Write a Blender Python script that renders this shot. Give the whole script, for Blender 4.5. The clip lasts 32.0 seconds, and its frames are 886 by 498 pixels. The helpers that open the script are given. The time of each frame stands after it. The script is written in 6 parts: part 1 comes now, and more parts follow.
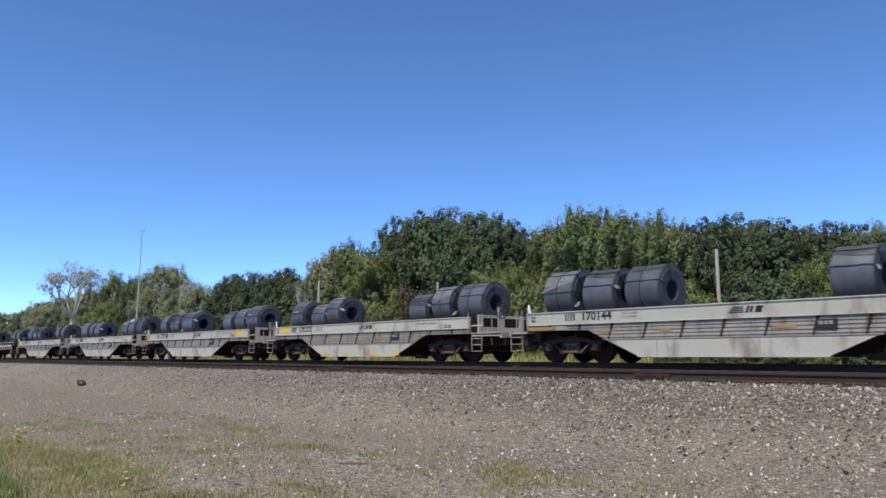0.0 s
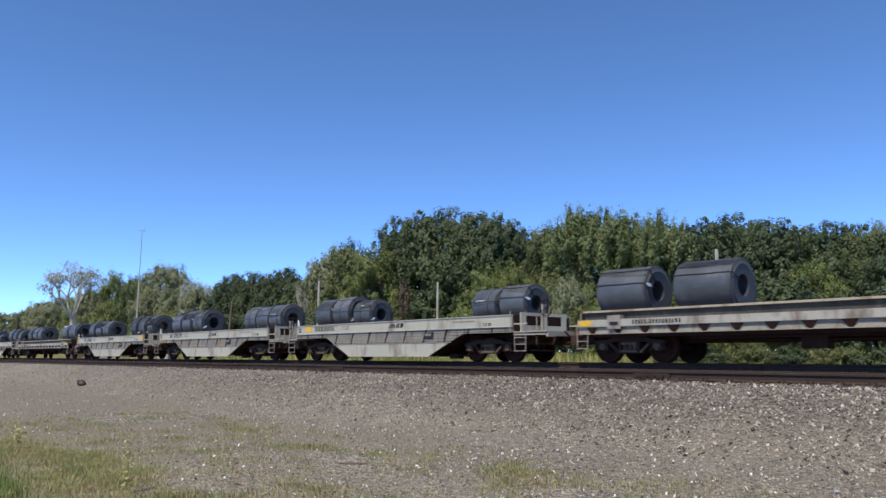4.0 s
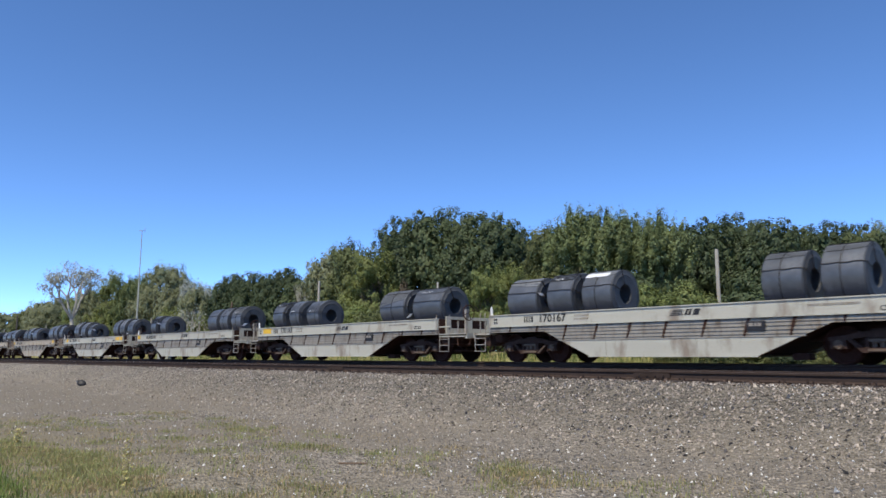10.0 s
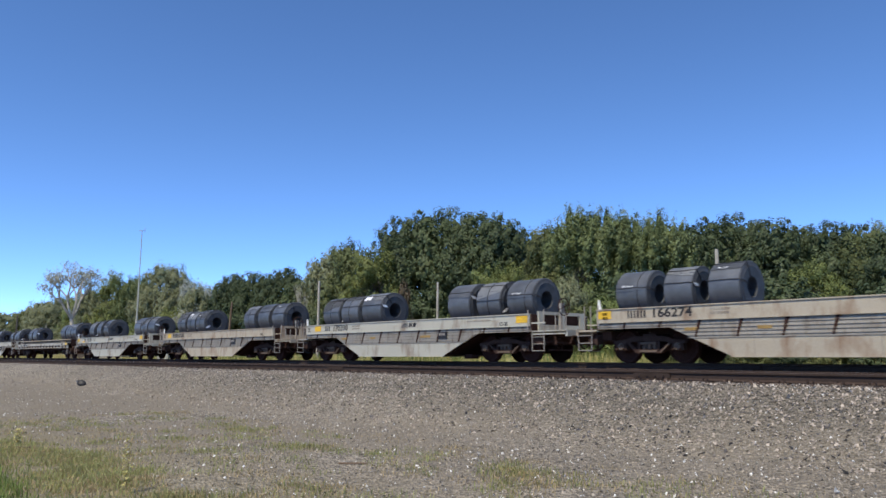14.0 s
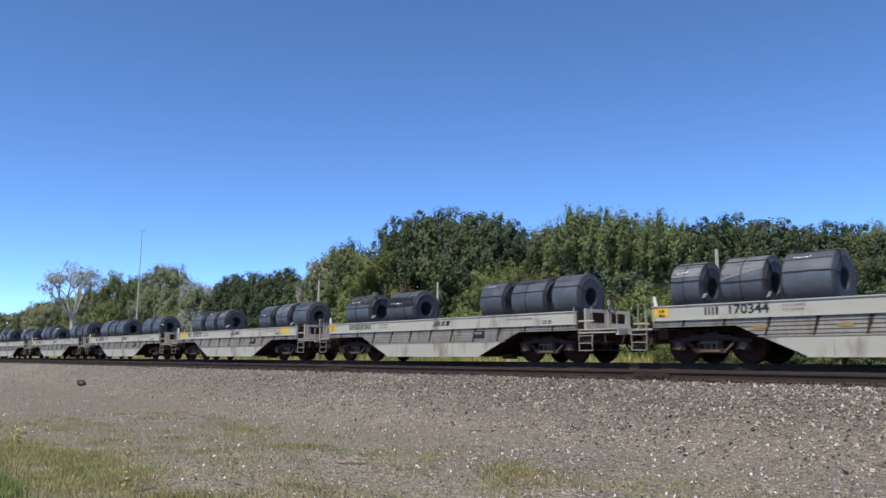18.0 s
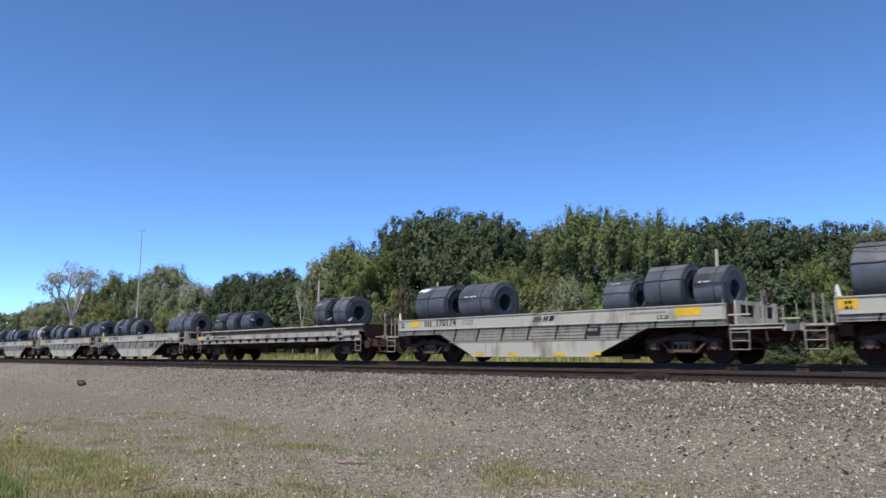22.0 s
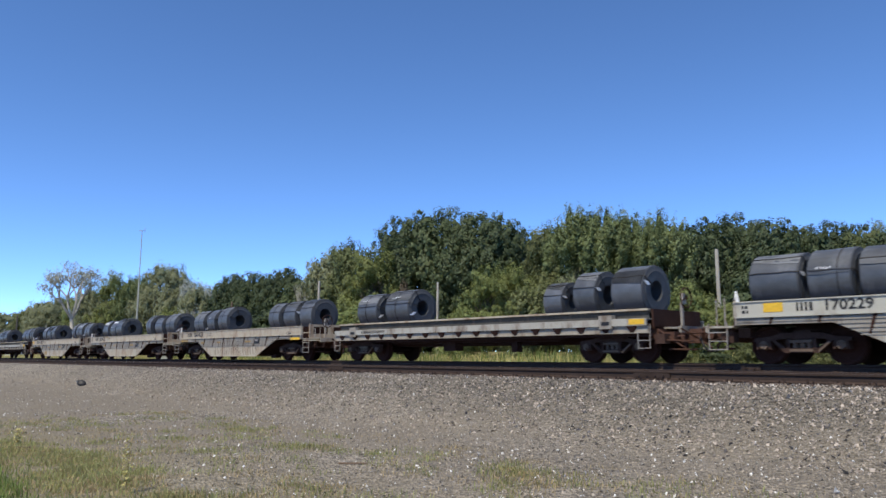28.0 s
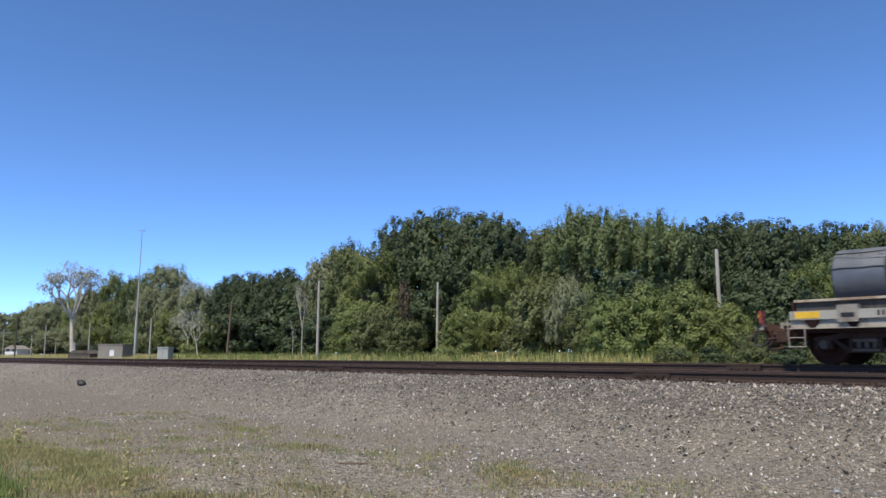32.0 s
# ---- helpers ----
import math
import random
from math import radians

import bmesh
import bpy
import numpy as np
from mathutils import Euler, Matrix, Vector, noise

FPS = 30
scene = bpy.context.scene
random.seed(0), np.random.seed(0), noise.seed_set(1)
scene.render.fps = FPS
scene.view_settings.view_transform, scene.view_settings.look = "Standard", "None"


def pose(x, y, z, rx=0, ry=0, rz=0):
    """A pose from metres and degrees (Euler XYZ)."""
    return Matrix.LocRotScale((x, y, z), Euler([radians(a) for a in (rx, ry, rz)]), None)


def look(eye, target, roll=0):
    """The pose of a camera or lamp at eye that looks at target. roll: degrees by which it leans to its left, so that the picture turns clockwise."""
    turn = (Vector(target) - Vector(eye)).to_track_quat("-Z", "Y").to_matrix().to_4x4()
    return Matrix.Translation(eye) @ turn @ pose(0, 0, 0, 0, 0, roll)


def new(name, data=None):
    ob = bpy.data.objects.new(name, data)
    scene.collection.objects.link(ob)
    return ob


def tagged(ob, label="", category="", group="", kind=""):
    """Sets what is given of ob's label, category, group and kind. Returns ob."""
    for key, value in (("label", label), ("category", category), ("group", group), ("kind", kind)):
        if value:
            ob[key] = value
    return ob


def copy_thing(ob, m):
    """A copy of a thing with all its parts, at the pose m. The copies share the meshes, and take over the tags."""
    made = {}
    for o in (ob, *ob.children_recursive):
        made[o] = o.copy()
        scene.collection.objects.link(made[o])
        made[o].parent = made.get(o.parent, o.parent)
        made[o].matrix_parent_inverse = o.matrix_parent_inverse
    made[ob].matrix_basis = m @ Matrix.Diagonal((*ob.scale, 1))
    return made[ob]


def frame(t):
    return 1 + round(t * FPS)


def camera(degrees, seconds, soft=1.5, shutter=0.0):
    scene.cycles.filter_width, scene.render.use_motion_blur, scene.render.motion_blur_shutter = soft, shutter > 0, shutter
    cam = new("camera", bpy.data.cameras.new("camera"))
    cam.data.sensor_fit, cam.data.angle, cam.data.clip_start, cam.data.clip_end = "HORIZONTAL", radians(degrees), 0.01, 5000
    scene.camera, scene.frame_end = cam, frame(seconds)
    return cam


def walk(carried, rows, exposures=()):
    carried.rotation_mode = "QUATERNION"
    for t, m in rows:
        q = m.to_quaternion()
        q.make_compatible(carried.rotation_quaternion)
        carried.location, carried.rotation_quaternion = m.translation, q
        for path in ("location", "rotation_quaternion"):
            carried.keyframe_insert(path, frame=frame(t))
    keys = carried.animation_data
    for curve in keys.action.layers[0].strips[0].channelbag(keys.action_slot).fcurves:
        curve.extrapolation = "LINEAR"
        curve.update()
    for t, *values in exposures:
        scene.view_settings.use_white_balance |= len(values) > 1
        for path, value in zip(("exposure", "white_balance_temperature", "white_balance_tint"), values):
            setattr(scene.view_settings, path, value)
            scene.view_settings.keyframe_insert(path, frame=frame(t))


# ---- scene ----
cam = camera(60.3, 32.0, soft=1.5, shutter=0.08)
EYE = Vector((0.0, 0.0, 0.28))
GAZE = Vector((-math.sin(radians(48.3)), math.cos(radians(48.3)), math.tan(radians(7.97))))
walk(cam, [(0.0, look(EYE, EYE + GAZE)), (32.0, look(EYE, EYE + GAZE))])

# ---- world, sun ----
SUN_FROM = Vector((0.12, -0.52, 0.88)).normalized()
world = bpy.data.worlds.new("sky")
scene.world = world
world.use_nodes = True
sky = world.node_tree.nodes.new("ShaderNodeTexSky")
sky.sky_type, sky.sun_disc = "NISHITA", False
sky.sun_elevation = math.asin(SUN_FROM.z)
sky.sun_rotation = math.atan2(SUN_FROM.x, SUN_FROM.y)
sky.altitude, sky.air_density, sky.dust_density, sky.ozone_density = 6000, 0.72, 0.0, 3.3
background = world.node_tree.nodes["Background"]
background.inputs["Strength"].default_value = 0.318
clear = world.node_tree.nodes.new("ShaderNodeHueSaturation")
clear.inputs["Saturation"].default_value = 1.10
world.node_tree.links.new(sky.outputs["Color"], clear.inputs["Color"])
world.node_tree.links.new(clear.outputs["Color"], background.inputs["Color"])
sun = new("sun", bpy.data.lights.new("sun", "SUN"))
sun.data.energy, sun.data.angle, sun.data.color = 5.0, radians(0.55), (1.0, 0.915, 0.75)
sun.matrix_world = look(SUN_FROM * 100, (0, 0, 0))
scene.view_settings.exposure = 0.0


# ---- materials ----
def material(name, base, rough=0.7, metal=0.0, vary=0.25, grain=12.0, patch=1.2, bump=0.0, dirt=None, dirt_at=0.5,
             island=0.0, objects=0.0, through_light=0.0, spec=0.4, alt=None):
    """A surface with variation at two scales, stains, and small relief. base and dirt: linear colours."""
    mat = bpy.data.materials.new(name)
    mat.use_nodes = True
    nt = mat.node_tree
    n, ln = nt.nodes, nt.links
    bsdf = n["Principled BSDF"]
    bsdf.inputs["Roughness"].default_value = rough
    bsdf.inputs["Metallic"].default_value = metal
    bsdf.inputs["Specular IOR Level"].default_value = spec
    tex = n.new("ShaderNodeTexCoord")
    fine, wide = n.new("ShaderNodeTexNoise"), n.new("ShaderNodeTexNoise")
    for node, scale in ((fine, grain), (wide, patch)):
        node.inputs["Scale"].default_value = scale
        node.inputs["Detail"].default_value = 5.0
        ln.new(tex.outputs["Object"], node.inputs["Vector"])
    add = n.new("ShaderNodeMath")
    add.operation = "ADD"
    ln.new(fine.outputs["Fac"], add.inputs[0])
    ln.new(wide.outputs["Fac"], add.inputs[1])
    value = add.outputs[0]
    if objects:
        info, m = n.new("ShaderNodeObjectInfo"), n.new("ShaderNodeMath")
        m.operation = "MULTIPLY_ADD"
        m.inputs[1].default_value = objects
        ln.new(info.outputs["Random"], m.inputs[0])
        ln.new(value, m.inputs[2])
        value = m.outputs[0]
    if island:
        info, m = n.new("ShaderNodeNewGeometry"), n.new("ShaderNodeMath")
        m.operation = "MULTIPLY_ADD"
        m.inputs[1].default_value = island
        ln.new(info.outputs["Random Per Island"], m.inputs[0])
        ln.new(value, m.inputs[2])
        value = m.outputs[0]
    span = n.new("ShaderNodeMapRange")
    mid = 1.0 + objects / 2 + island / 2
    reach = 0.42 + objects / 2 + island / 2
    span.inputs["From Min"].default_value, span.inputs["From Max"].default_value = mid - reach, mid + reach
    span.inputs["To Min"].default_value, span.inputs["To Max"].default_value = 1 - vary, 1 + vary
    ln.new(value, span.inputs["Value"])
    tint = n.new("ShaderNodeVectorMath")
    tint.operation = "SCALE"
    tint.inputs[0].default_value = base
    ln.new(span.outputs[0], tint.inputs["Scale"])
    if alt:
        which, blend = n.new("ShaderNodeObjectInfo"), n.new("ShaderNodeMix")
        blend.data_type = "RGBA"
        ln.new(which.outputs["Random"], blend.inputs[0])
        blend.inputs[6].default_value, blend.inputs[7].default_value = (*base, 1), (*alt, 1)
        ln.new(blend.outputs[2], tint.inputs[0])
    colour = tint.outputs[0]
    if dirt:
        spots = n.new("ShaderNodeTexNoise")
        spots.inputs["Scale"].default_value, spots.inputs["Detail"].default_value = patch * 2.3, 8.0
        spots.inputs["Roughness"].default_value = 0.65
        stretch = n.new("ShaderNodeMapping")
        stretch.inputs["Scale"].default_value = (1.0, 1.0, 0.35)
        ln.new(tex.outputs["Object"], stretch.inputs["Vector"])
        ln.new(stretch.outputs[0], spots.inputs["Vector"])
        edge = n.new("ShaderNodeMapRange")
        edge.inputs["From Min"].default_value, edge.inputs["From Max"].default_value = dirt_at, dirt_at + 0.16
        ln.new(spots.outputs["Fac"], edge.inputs["Value"])
        mix = n.new("ShaderNodeMix")
        mix.data_type = "RGBA"
        ln.new(edge.outputs[0], mix.inputs[0])
        ln.new(colour, mix.inputs[6])
        mix.inputs[7].default_value = (*dirt, 1)
        colour = mix.outputs[2]
    ln.new(colour, bsdf.inputs["Base Color"])
    if bump:
        rel = n.new("ShaderNodeBump")
        rel.inputs["Strength"].default_value = bump
        rel.inputs["Distance"].default_value = 0.02
        ln.new(fine.outputs["Fac"], rel.inputs["Height"])
        ln.new(rel.outputs[0], bsdf.inputs["Normal"])
    if through_light:
        trans, mixer = n.new("ShaderNodeBsdfTranslucent"), n.new("ShaderNodeMixShader")
        mixer.inputs[0].default_value = through_light
        ln.new(colour, trans.inputs["Color"])
        ln.new(bsdf.outputs[0], mixer.inputs[1])
        ln.new(trans.outputs[0], mixer.inputs[2])
        ln.new(mixer.outputs[0], n["Material Output"].inputs["Surface"])
    return mat


M_WHITE = material("weathered_white_paint", (0.425, 0.405, 0.335), 0.6, vary=0.12, grain=25, patch=0.8, bump=0.05,
                   dirt=(0.245, 0.20, 0.15), dirt_at=0.515, objects=0.4)
M_CREAM = material("stained_cream_paint", (0.40, 0.345, 0.26), 0.65, vary=0.16, grain=25, patch=0.9, bump=0.05,
                   dirt=(0.24, 0.16, 0.10), dirt_at=0.49, objects=0.3)
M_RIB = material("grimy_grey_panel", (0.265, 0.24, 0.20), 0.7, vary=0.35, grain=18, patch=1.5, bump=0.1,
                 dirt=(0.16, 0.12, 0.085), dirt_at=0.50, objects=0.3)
M_LEDGE = material("sooty_white_ledge", (0.36, 0.34, 0.29), 0.65, vary=0.22, grain=20, patch=0.9, bump=0.05,
                   dirt=(0.17, 0.13, 0.095), dirt_at=0.48, objects=0.4)
M_SILL = material("mud_stained_sill", (0.34, 0.295, 0.23), 0.7, vary=0.35, grain=16, patch=1.3, bump=0.1,
                  dirt=(0.16, 0.11, 0.075), dirt_at=0.52, objects=0.3)
M_DARK = material("dark_brown_steel", (0.042, 0.021, 0.016), 0.9, vary=0.35, grain=14, patch=2.0, bump=0.1, spec=0.12)
M_RUST = material("rusty_steel", (0.080, 0.042, 0.030), 0.85, vary=0.4, grain=20, patch=2.0, bump=0.15, spec=0.12)
M_TRUCK = material("dusty_cast_steel", (0.058, 0.034, 0.026), 0.9, vary=0.35, grain=16, patch=3.0, bump=0.15, spec=0.12)
M_WHEEL = material("worn_wheel_steel", (0.042, 0.018, 0.013), 0.85, vary=0.3, grain=18, patch=3.0, spec=0.12)
M_CAP = material("bearing_cap_steel", (0.125, 0.086, 0.060), 0.8, metal=0.0, vary=0.3)
M_YELLOW = material("reflective_yellow", (0.66, 0.40, 0.03), 0.55, vary=0.35, grain=20, patch=2)
M_UPPER = material("dark_upper_wall", (0.060, 0.056, 0.050), 0.8, vary=0.4, grain=14, patch=1.4, bump=0.1,
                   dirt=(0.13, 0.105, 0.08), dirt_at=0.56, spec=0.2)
M_AMBER = material("faded_amber_reflector", (0.30, 0.19, 0.06), 0.6, vary=0.4, grain=20, patch=2)
M_GALV = material("grey_handrail_paint", (0.29, 0.255, 0.215), 0.6, vary=0.15, grain=30, patch=3)
M_BLACK = material("black_stencil_paint", (0.015, 0.015, 0.017), 0.6, vary=0.2)
# the pale blotches lay film smears and a mottled sheen into the colour
M_COIL = material("mill_scale_steel", (0.098, 0.105, 0.117), 0.42, metal=0.25, vary=0.42, grain=3.2, patch=1.3, bump=0.55,
                  dirt=(0.150, 0.156, 0.168), dirt_at=0.55, objects=0.5, spec=0.45)
M_COIL_PALE = material("lit_pale_sheet", (0.195, 0.200, 0.203), 0.42, metal=0.25, vary=0.32, grain=3.2, patch=1.4, bump=0.55, objects=0.4)
M_COIL_END = material("wound_strip_edge", (0.060, 0.064, 0.072), 0.65, metal=0.1, vary=0.3, grain=30, patch=2, bump=0.2, spec=0.3)
M_WRAP = material("pale_paper_wrap", (0.42, 0.38, 0.33), 0.8, vary=0.2, grain=10, patch=1.5, bump=0.1)
M_FILM = material("bright_torn_film", (0.75, 0.76, 0.78), 0.3, vary=0.15, grain=20)
M_STRAP = material("black_strapping", (0.024, 0.022, 0.022), 0.6, vary=0.2)
M_RAIL = material("brown_rail_steel", (0.050, 0.035, 0.029), 0.9, vary=0.3, grain=18, patch=1.5, bump=0.1, spec=0.1)
M_RAILTOP = material("polished_rail_head", (0.22, 0.20, 0.19), 0.35, metal=0.7, vary=0.2)
M_TIE = material("weathered_tie_wood", (0.095, 0.072, 0.056), 0.9, vary=0.4, grain=20, patch=2.5, bump=0.2, objects=0.5)
M_STONE = material("ballast_stone", (0.275, 0.236, 0.188), 0.9, vary=0.65, grain=30, patch=6, island=2.2)
M_BALLAST = material("crushed_granite_ballast", (0.275, 0.234, 0.194), 0.9, vary=0.85, grain=30, patch=6, island=2.4)
M_STAINED = material("oil_stained_ballast", (0.112, 0.074, 0.056), 0.9, vary=0.5, grain=30, patch=6, island=1.5)
M_PALE = material("pale_limestone_chip", (0.62, 0.60, 0.56), 0.9, vary=0.25, grain=30, patch=6, island=1.0)
M_LEAF = material("broad_leaf", (0.118, 0.142, 0.054), 0.6, vary=0.45, grain=22, patch=5, island=0.8, objects=0.3,
                  through_light=0.22, spec=0.3, alt=(0.126, 0.140, 0.053))
M_LEAF_LIGHT = material("sunny_yellow_green_leaf", (0.176, 0.200, 0.060), 0.6, vary=0.45, grain=22, patch=5, island=0.8,
                        objects=0.3, through_light=0.22, spec=0.3, alt=(0.162, 0.205, 0.068))
M_LEAF_OLIVE = material("olive_narrow_leaf", (0.166, 0.204, 0.084), 0.6, vary=0.45, grain=22, patch=5, island=0.8, objects=0.3,
                        through_light=0.24, spec=0.3, alt=(0.165, 0.200, 0.082))
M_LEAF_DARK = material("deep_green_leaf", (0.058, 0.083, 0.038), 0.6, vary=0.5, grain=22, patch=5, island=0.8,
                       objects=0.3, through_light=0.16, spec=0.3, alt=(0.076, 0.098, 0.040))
M_LEAF_GREY = material("silvery_thin_leaf", (0.225, 0.242, 0.130), 0.6, vary=0.4, grain=22, patch=5, island=0.8,
                       objects=0.3, through_light=0.28)
M_ASHLEAF = material("thin_grey_leaf", (0.36, 0.38, 0.33), 0.7, vary=0.4, grain=22, patch=5, island=0.8, through_light=0.2)
M_BARK = material("grey_brown_bark", (0.10, 0.085, 0.068), 0.95, vary=0.35, grain=10, patch=1.5, bump=0.3)
M_SNAG = material("brown_snag_bark", (0.17, 0.115, 0.075), 0.95, vary=0.35, grain=10, patch=1.5, bump=0.3)
M_PALEBARK = material("pale_dead_bark", (0.42, 0.38, 0.32), 0.9, vary=0.3, grain=8, patch=1.5, bump=0.2)
M_POLE = material("silvered_pole_wood", (0.38, 0.345, 0.29), 0.9, vary=0.3, grain=14, patch=1.5, bump=0.2)
M_MAST = material("galvanised_mast", (0.37, 0.375, 0.34), 0.7, metal=0.0, vary=0.2)
M_GRASS = material("late_summer_grass", (0.320, 0.325, 0.130), 0.7, vary=0.5, grain=3, patch=0.5, island=0.9, through_light=0.45)
M_MEADOW = material("pale_meadow_grass", (0.56, 0.50, 0.205), 0.7, vary=0.5, grain=3, patch=0.5, island=0.9, through_light=0.45)
M_DEADLEAF = material("brown_dead_leaf", (0.10, 0.074, 0.042), 0.7, vary=0.4, grain=22, patch=5, island=0.8)
M_DRY = material("dry_straw_grass", (0.37, 0.29, 0.155), 0.8, vary=0.45, grain=3, patch=0.7, island=0.9, through_light=0.25)
M_GREEN = material("fresh_green_grass", (0.16, 0.21, 0.055), 0.7, vary=0.5, grain=3, patch=0.7, island=0.9, through_light=0.3)
M_CABINET = material("grey_cabinet_paint", (0.25, 0.225, 0.19), 0.85, vary=0.2, grain=10, patch=1.0)
M_HOUSE = material("white_siding", (0.7, 0.7, 0.68), 0.7, vary=0.1, grain=4, patch=0.5)
M_RED = material("faded_red_marker", (0.24, 0.045, 0.022), 0.6, vary=0.25, grain=10)


def ground_material():
    """Grey crushed stone, browner and finer away from the ballast, with dry dirt where the grass grows."""
    mat = material("crushed_stone_ground", (0.212, 0.185, 0.146), 0.95, vary=0.30, grain=1.2, patch=0.16)
    nt = mat.node_tree
    n, ln = nt.nodes, nt.links
    bsdf = n["Principled BSDF"]
    old = bsdf.inputs["Base Color"].links[0].from_socket
    tex = n.new("ShaderNodeTexCoord")
    cells, small = n.new("ShaderNodeTexVoronoi"), n.new("ShaderNodeTexVoronoi")
    for node, scale in ((cells, 22.0), (small, 55.0)):
        node.inputs["Scale"].default_value = scale
        ln.new(tex.outputs["Object"], node.inputs["Vector"])
    bright = n.new("ShaderNodeSeparateColor")
    ln.new(cells.outputs["Color"], bright.inputs[0])
    bright2 = n.new("ShaderNodeSeparateColor")
    ln.new(small.outputs["Color"], bright2.inputs[0])
    add = n.new("ShaderNodeMath")
    add.operation = "ADD"
    ln.new(bright.outputs[0], add.inputs[0])
    ln.new(bright2.outputs[0], add.inputs[1])
    gain = n.new("ShaderNodeMapRange")
    gain.inputs["From Min"].default_value, gain.inputs["From Max"].default_value = 0.35, 1.65
    gain.inputs["To Min"].default_value, gain.inputs["To Max"].default_value = 0.22, 1.82
    ln.new(add.outputs[0], gain.inputs["Value"])
    scale = n.new("ShaderNodeVectorMath")
    scale.operation = "SCALE"
    ln.new(old, scale.inputs[0])
    ln.new(gain.outputs[0], scale.inputs["Scale"])
    # bare reddish dust in wide patches
    dust = n.new("ShaderNodeTexNoise")
    dust.inputs["Scale"].default_value, dust.inputs["Detail"].default_value = 0.22, 6.0
    ln.new(tex.outputs["Object"], dust.inputs["Vector"])
    edge = n.new("ShaderNodeMapRange")
    edge.inputs["From Min"].default_value, edge.inputs["From Max"].default_value = 0.36, 0.58
    ln.new(dust.outputs["Fac"], edge.inputs["Value"])
    # the dust lies thicker to the west, where fewer stones have rolled down
    where, west, thick = n.new("ShaderNodeSeparateXYZ"), n.new("ShaderNodeMapRange"), n.new("ShaderNodeMath")
    ln.new(tex.outputs["Object"], where.inputs[0])
    west.inputs["From Min"].default_value, west.inputs["From Max"].default_value = -38.0, -8.0
    west.inputs["To Min"].default_value, west.inputs["To Max"].default_value = 2.4, 0.6
    ln.new(where.outputs["X"], west.inputs["Value"])
    thick.operation = "MULTIPLY"
    thick.use_clamp = True
    ln.new(edge.outputs[0], thick.inputs[0])
    ln.new(west.outputs[0], thick.inputs[1])
    mix = n.new("ShaderNodeMix")
    mix.data_type = "RGBA"
    ln.new(thick.outputs[0], mix.inputs[0])
    ln.new(scale.outputs[0], mix.inputs[6])
    mix.inputs[7].default_value = (0.212, 0.181, 0.136, 1)
    # soil and thatch beyond the track
    place = n.new("ShaderNodeSeparateXYZ")
    ln.new(tex.outputs["Object"], place.inputs[0])
    far = n.new("ShaderNodeMapRange")
    far.inputs["From Min"].default_value, far.inputs["From Max"].default_value = 22.0, 24.0
    ln.new(place.outputs["Y"], far.inputs["Value"])
    mix2 = n.new("ShaderNodeMix")
    mix2.data_type = "RGBA"
    ln.new(far.outputs[0], mix2.inputs[0])
    ln.new(mix.outputs[2], mix2.inputs[6])
    mix2.inputs[7].default_value = (0.25, 0.21, 0.105, 1)
    # coarse grey ballast on the shoulder, darkened for shade between stones; oily brown between the rails
    def zone(a, b, c, d, under):
        up, down, both, mixer = n.new("ShaderNodeMapRange"), n.new("ShaderNodeMapRange"), n.new("ShaderNodeMath"), n.new("ShaderNodeMix")
        for node, lo, hi in ((up, a, b), (down, d, c)):
            node.inputs["From Min"].default_value, node.inputs["From Max"].default_value = lo, hi
            ln.new(place.outputs["Y"], node.inputs["Value"])
        both.operation = "MULTIPLY"
        ln.new(up.outputs[0], both.inputs[0])
        ln.new(down.outputs[0], both.inputs[1])
        mixer.data_type = "RGBA"
        ln.new(both.outputs[0], mixer.inputs[0])
        ln.new(under, mixer.inputs[6])
        return mixer

    dark, east = n.new("ShaderNodeVectorMath"), n.new("ShaderNodeMapRange")
    dark.operation = "SCALE"
    east.inputs["From Min"].default_value, east.inputs["From Max"].default_value = -46.0, -14.0
    east.inputs["To Min"].default_value, east.inputs["To Max"].default_value = 1.0, 0.66
    ln.new(place.outputs["X"], east.inputs["Value"])
    ln.new(east.outputs[0], dark.inputs["Scale"])
    ln.new(scale.outputs[0], dark.inputs[0])
    shoulder = zone(10.4, 12.2, 13.75, 13.9, mix2.outputs[2])
    ln.new(dark.outputs[0], shoulder.inputs[7])
    bed = zone(13.75, 13.9, 20.9, 21.4, shoulder.outputs[2])
    bed.inputs[7].default_value = (0.100, 0.066, 0.050, 1)
    # thatch and dry soil among the grass at the near edge
    wave, lift, thin = n.new("ShaderNodeTexNoise"), n.new("ShaderNodeMath"), n.new("ShaderNodeMapRange")
    wave.inputs["Scale"].default_value, wave.inputs["Detail"].default_value = 0.7, 7.0
    ln.new(tex.outputs["Object"], wave.inputs["Vector"])
    lift.operation = "MULTIPLY_ADD"
    lift.inputs[1].default_value = 5.0
    ln.new(wave.outputs["Fac"], lift.inputs[0])
    ln.new(place.outputs["Y"], lift.inputs[2])
    thin.inputs["From Min"].default_value, thin.inputs["From Max"].default_value = 8.4, 5.4
    thin.inputs["To Max"].default_value = 0.55
    ln.new(lift.outputs[0], thin.inputs["Value"])
    thatch = n.new("ShaderNodeMix")
    thatch.data_type = "RGBA"
    ln.new(thin.outputs[0], thatch.inputs[0])
    ln.new(bed.outputs[2], thatch.inputs[6])
    thatch.inputs[7].default_value = (0.225, 0.190, 0.100, 1)
    ln.new(thatch.outputs[2], bsdf.inputs["Base Color"])
    rel = n.new("ShaderNodeBump")
    rel.inputs["Strength"].default_value, rel.inputs["Distance"].default_value = 1.0, 0.05
    ln.new(cells.outputs["Distance"], rel.inputs["Height"])
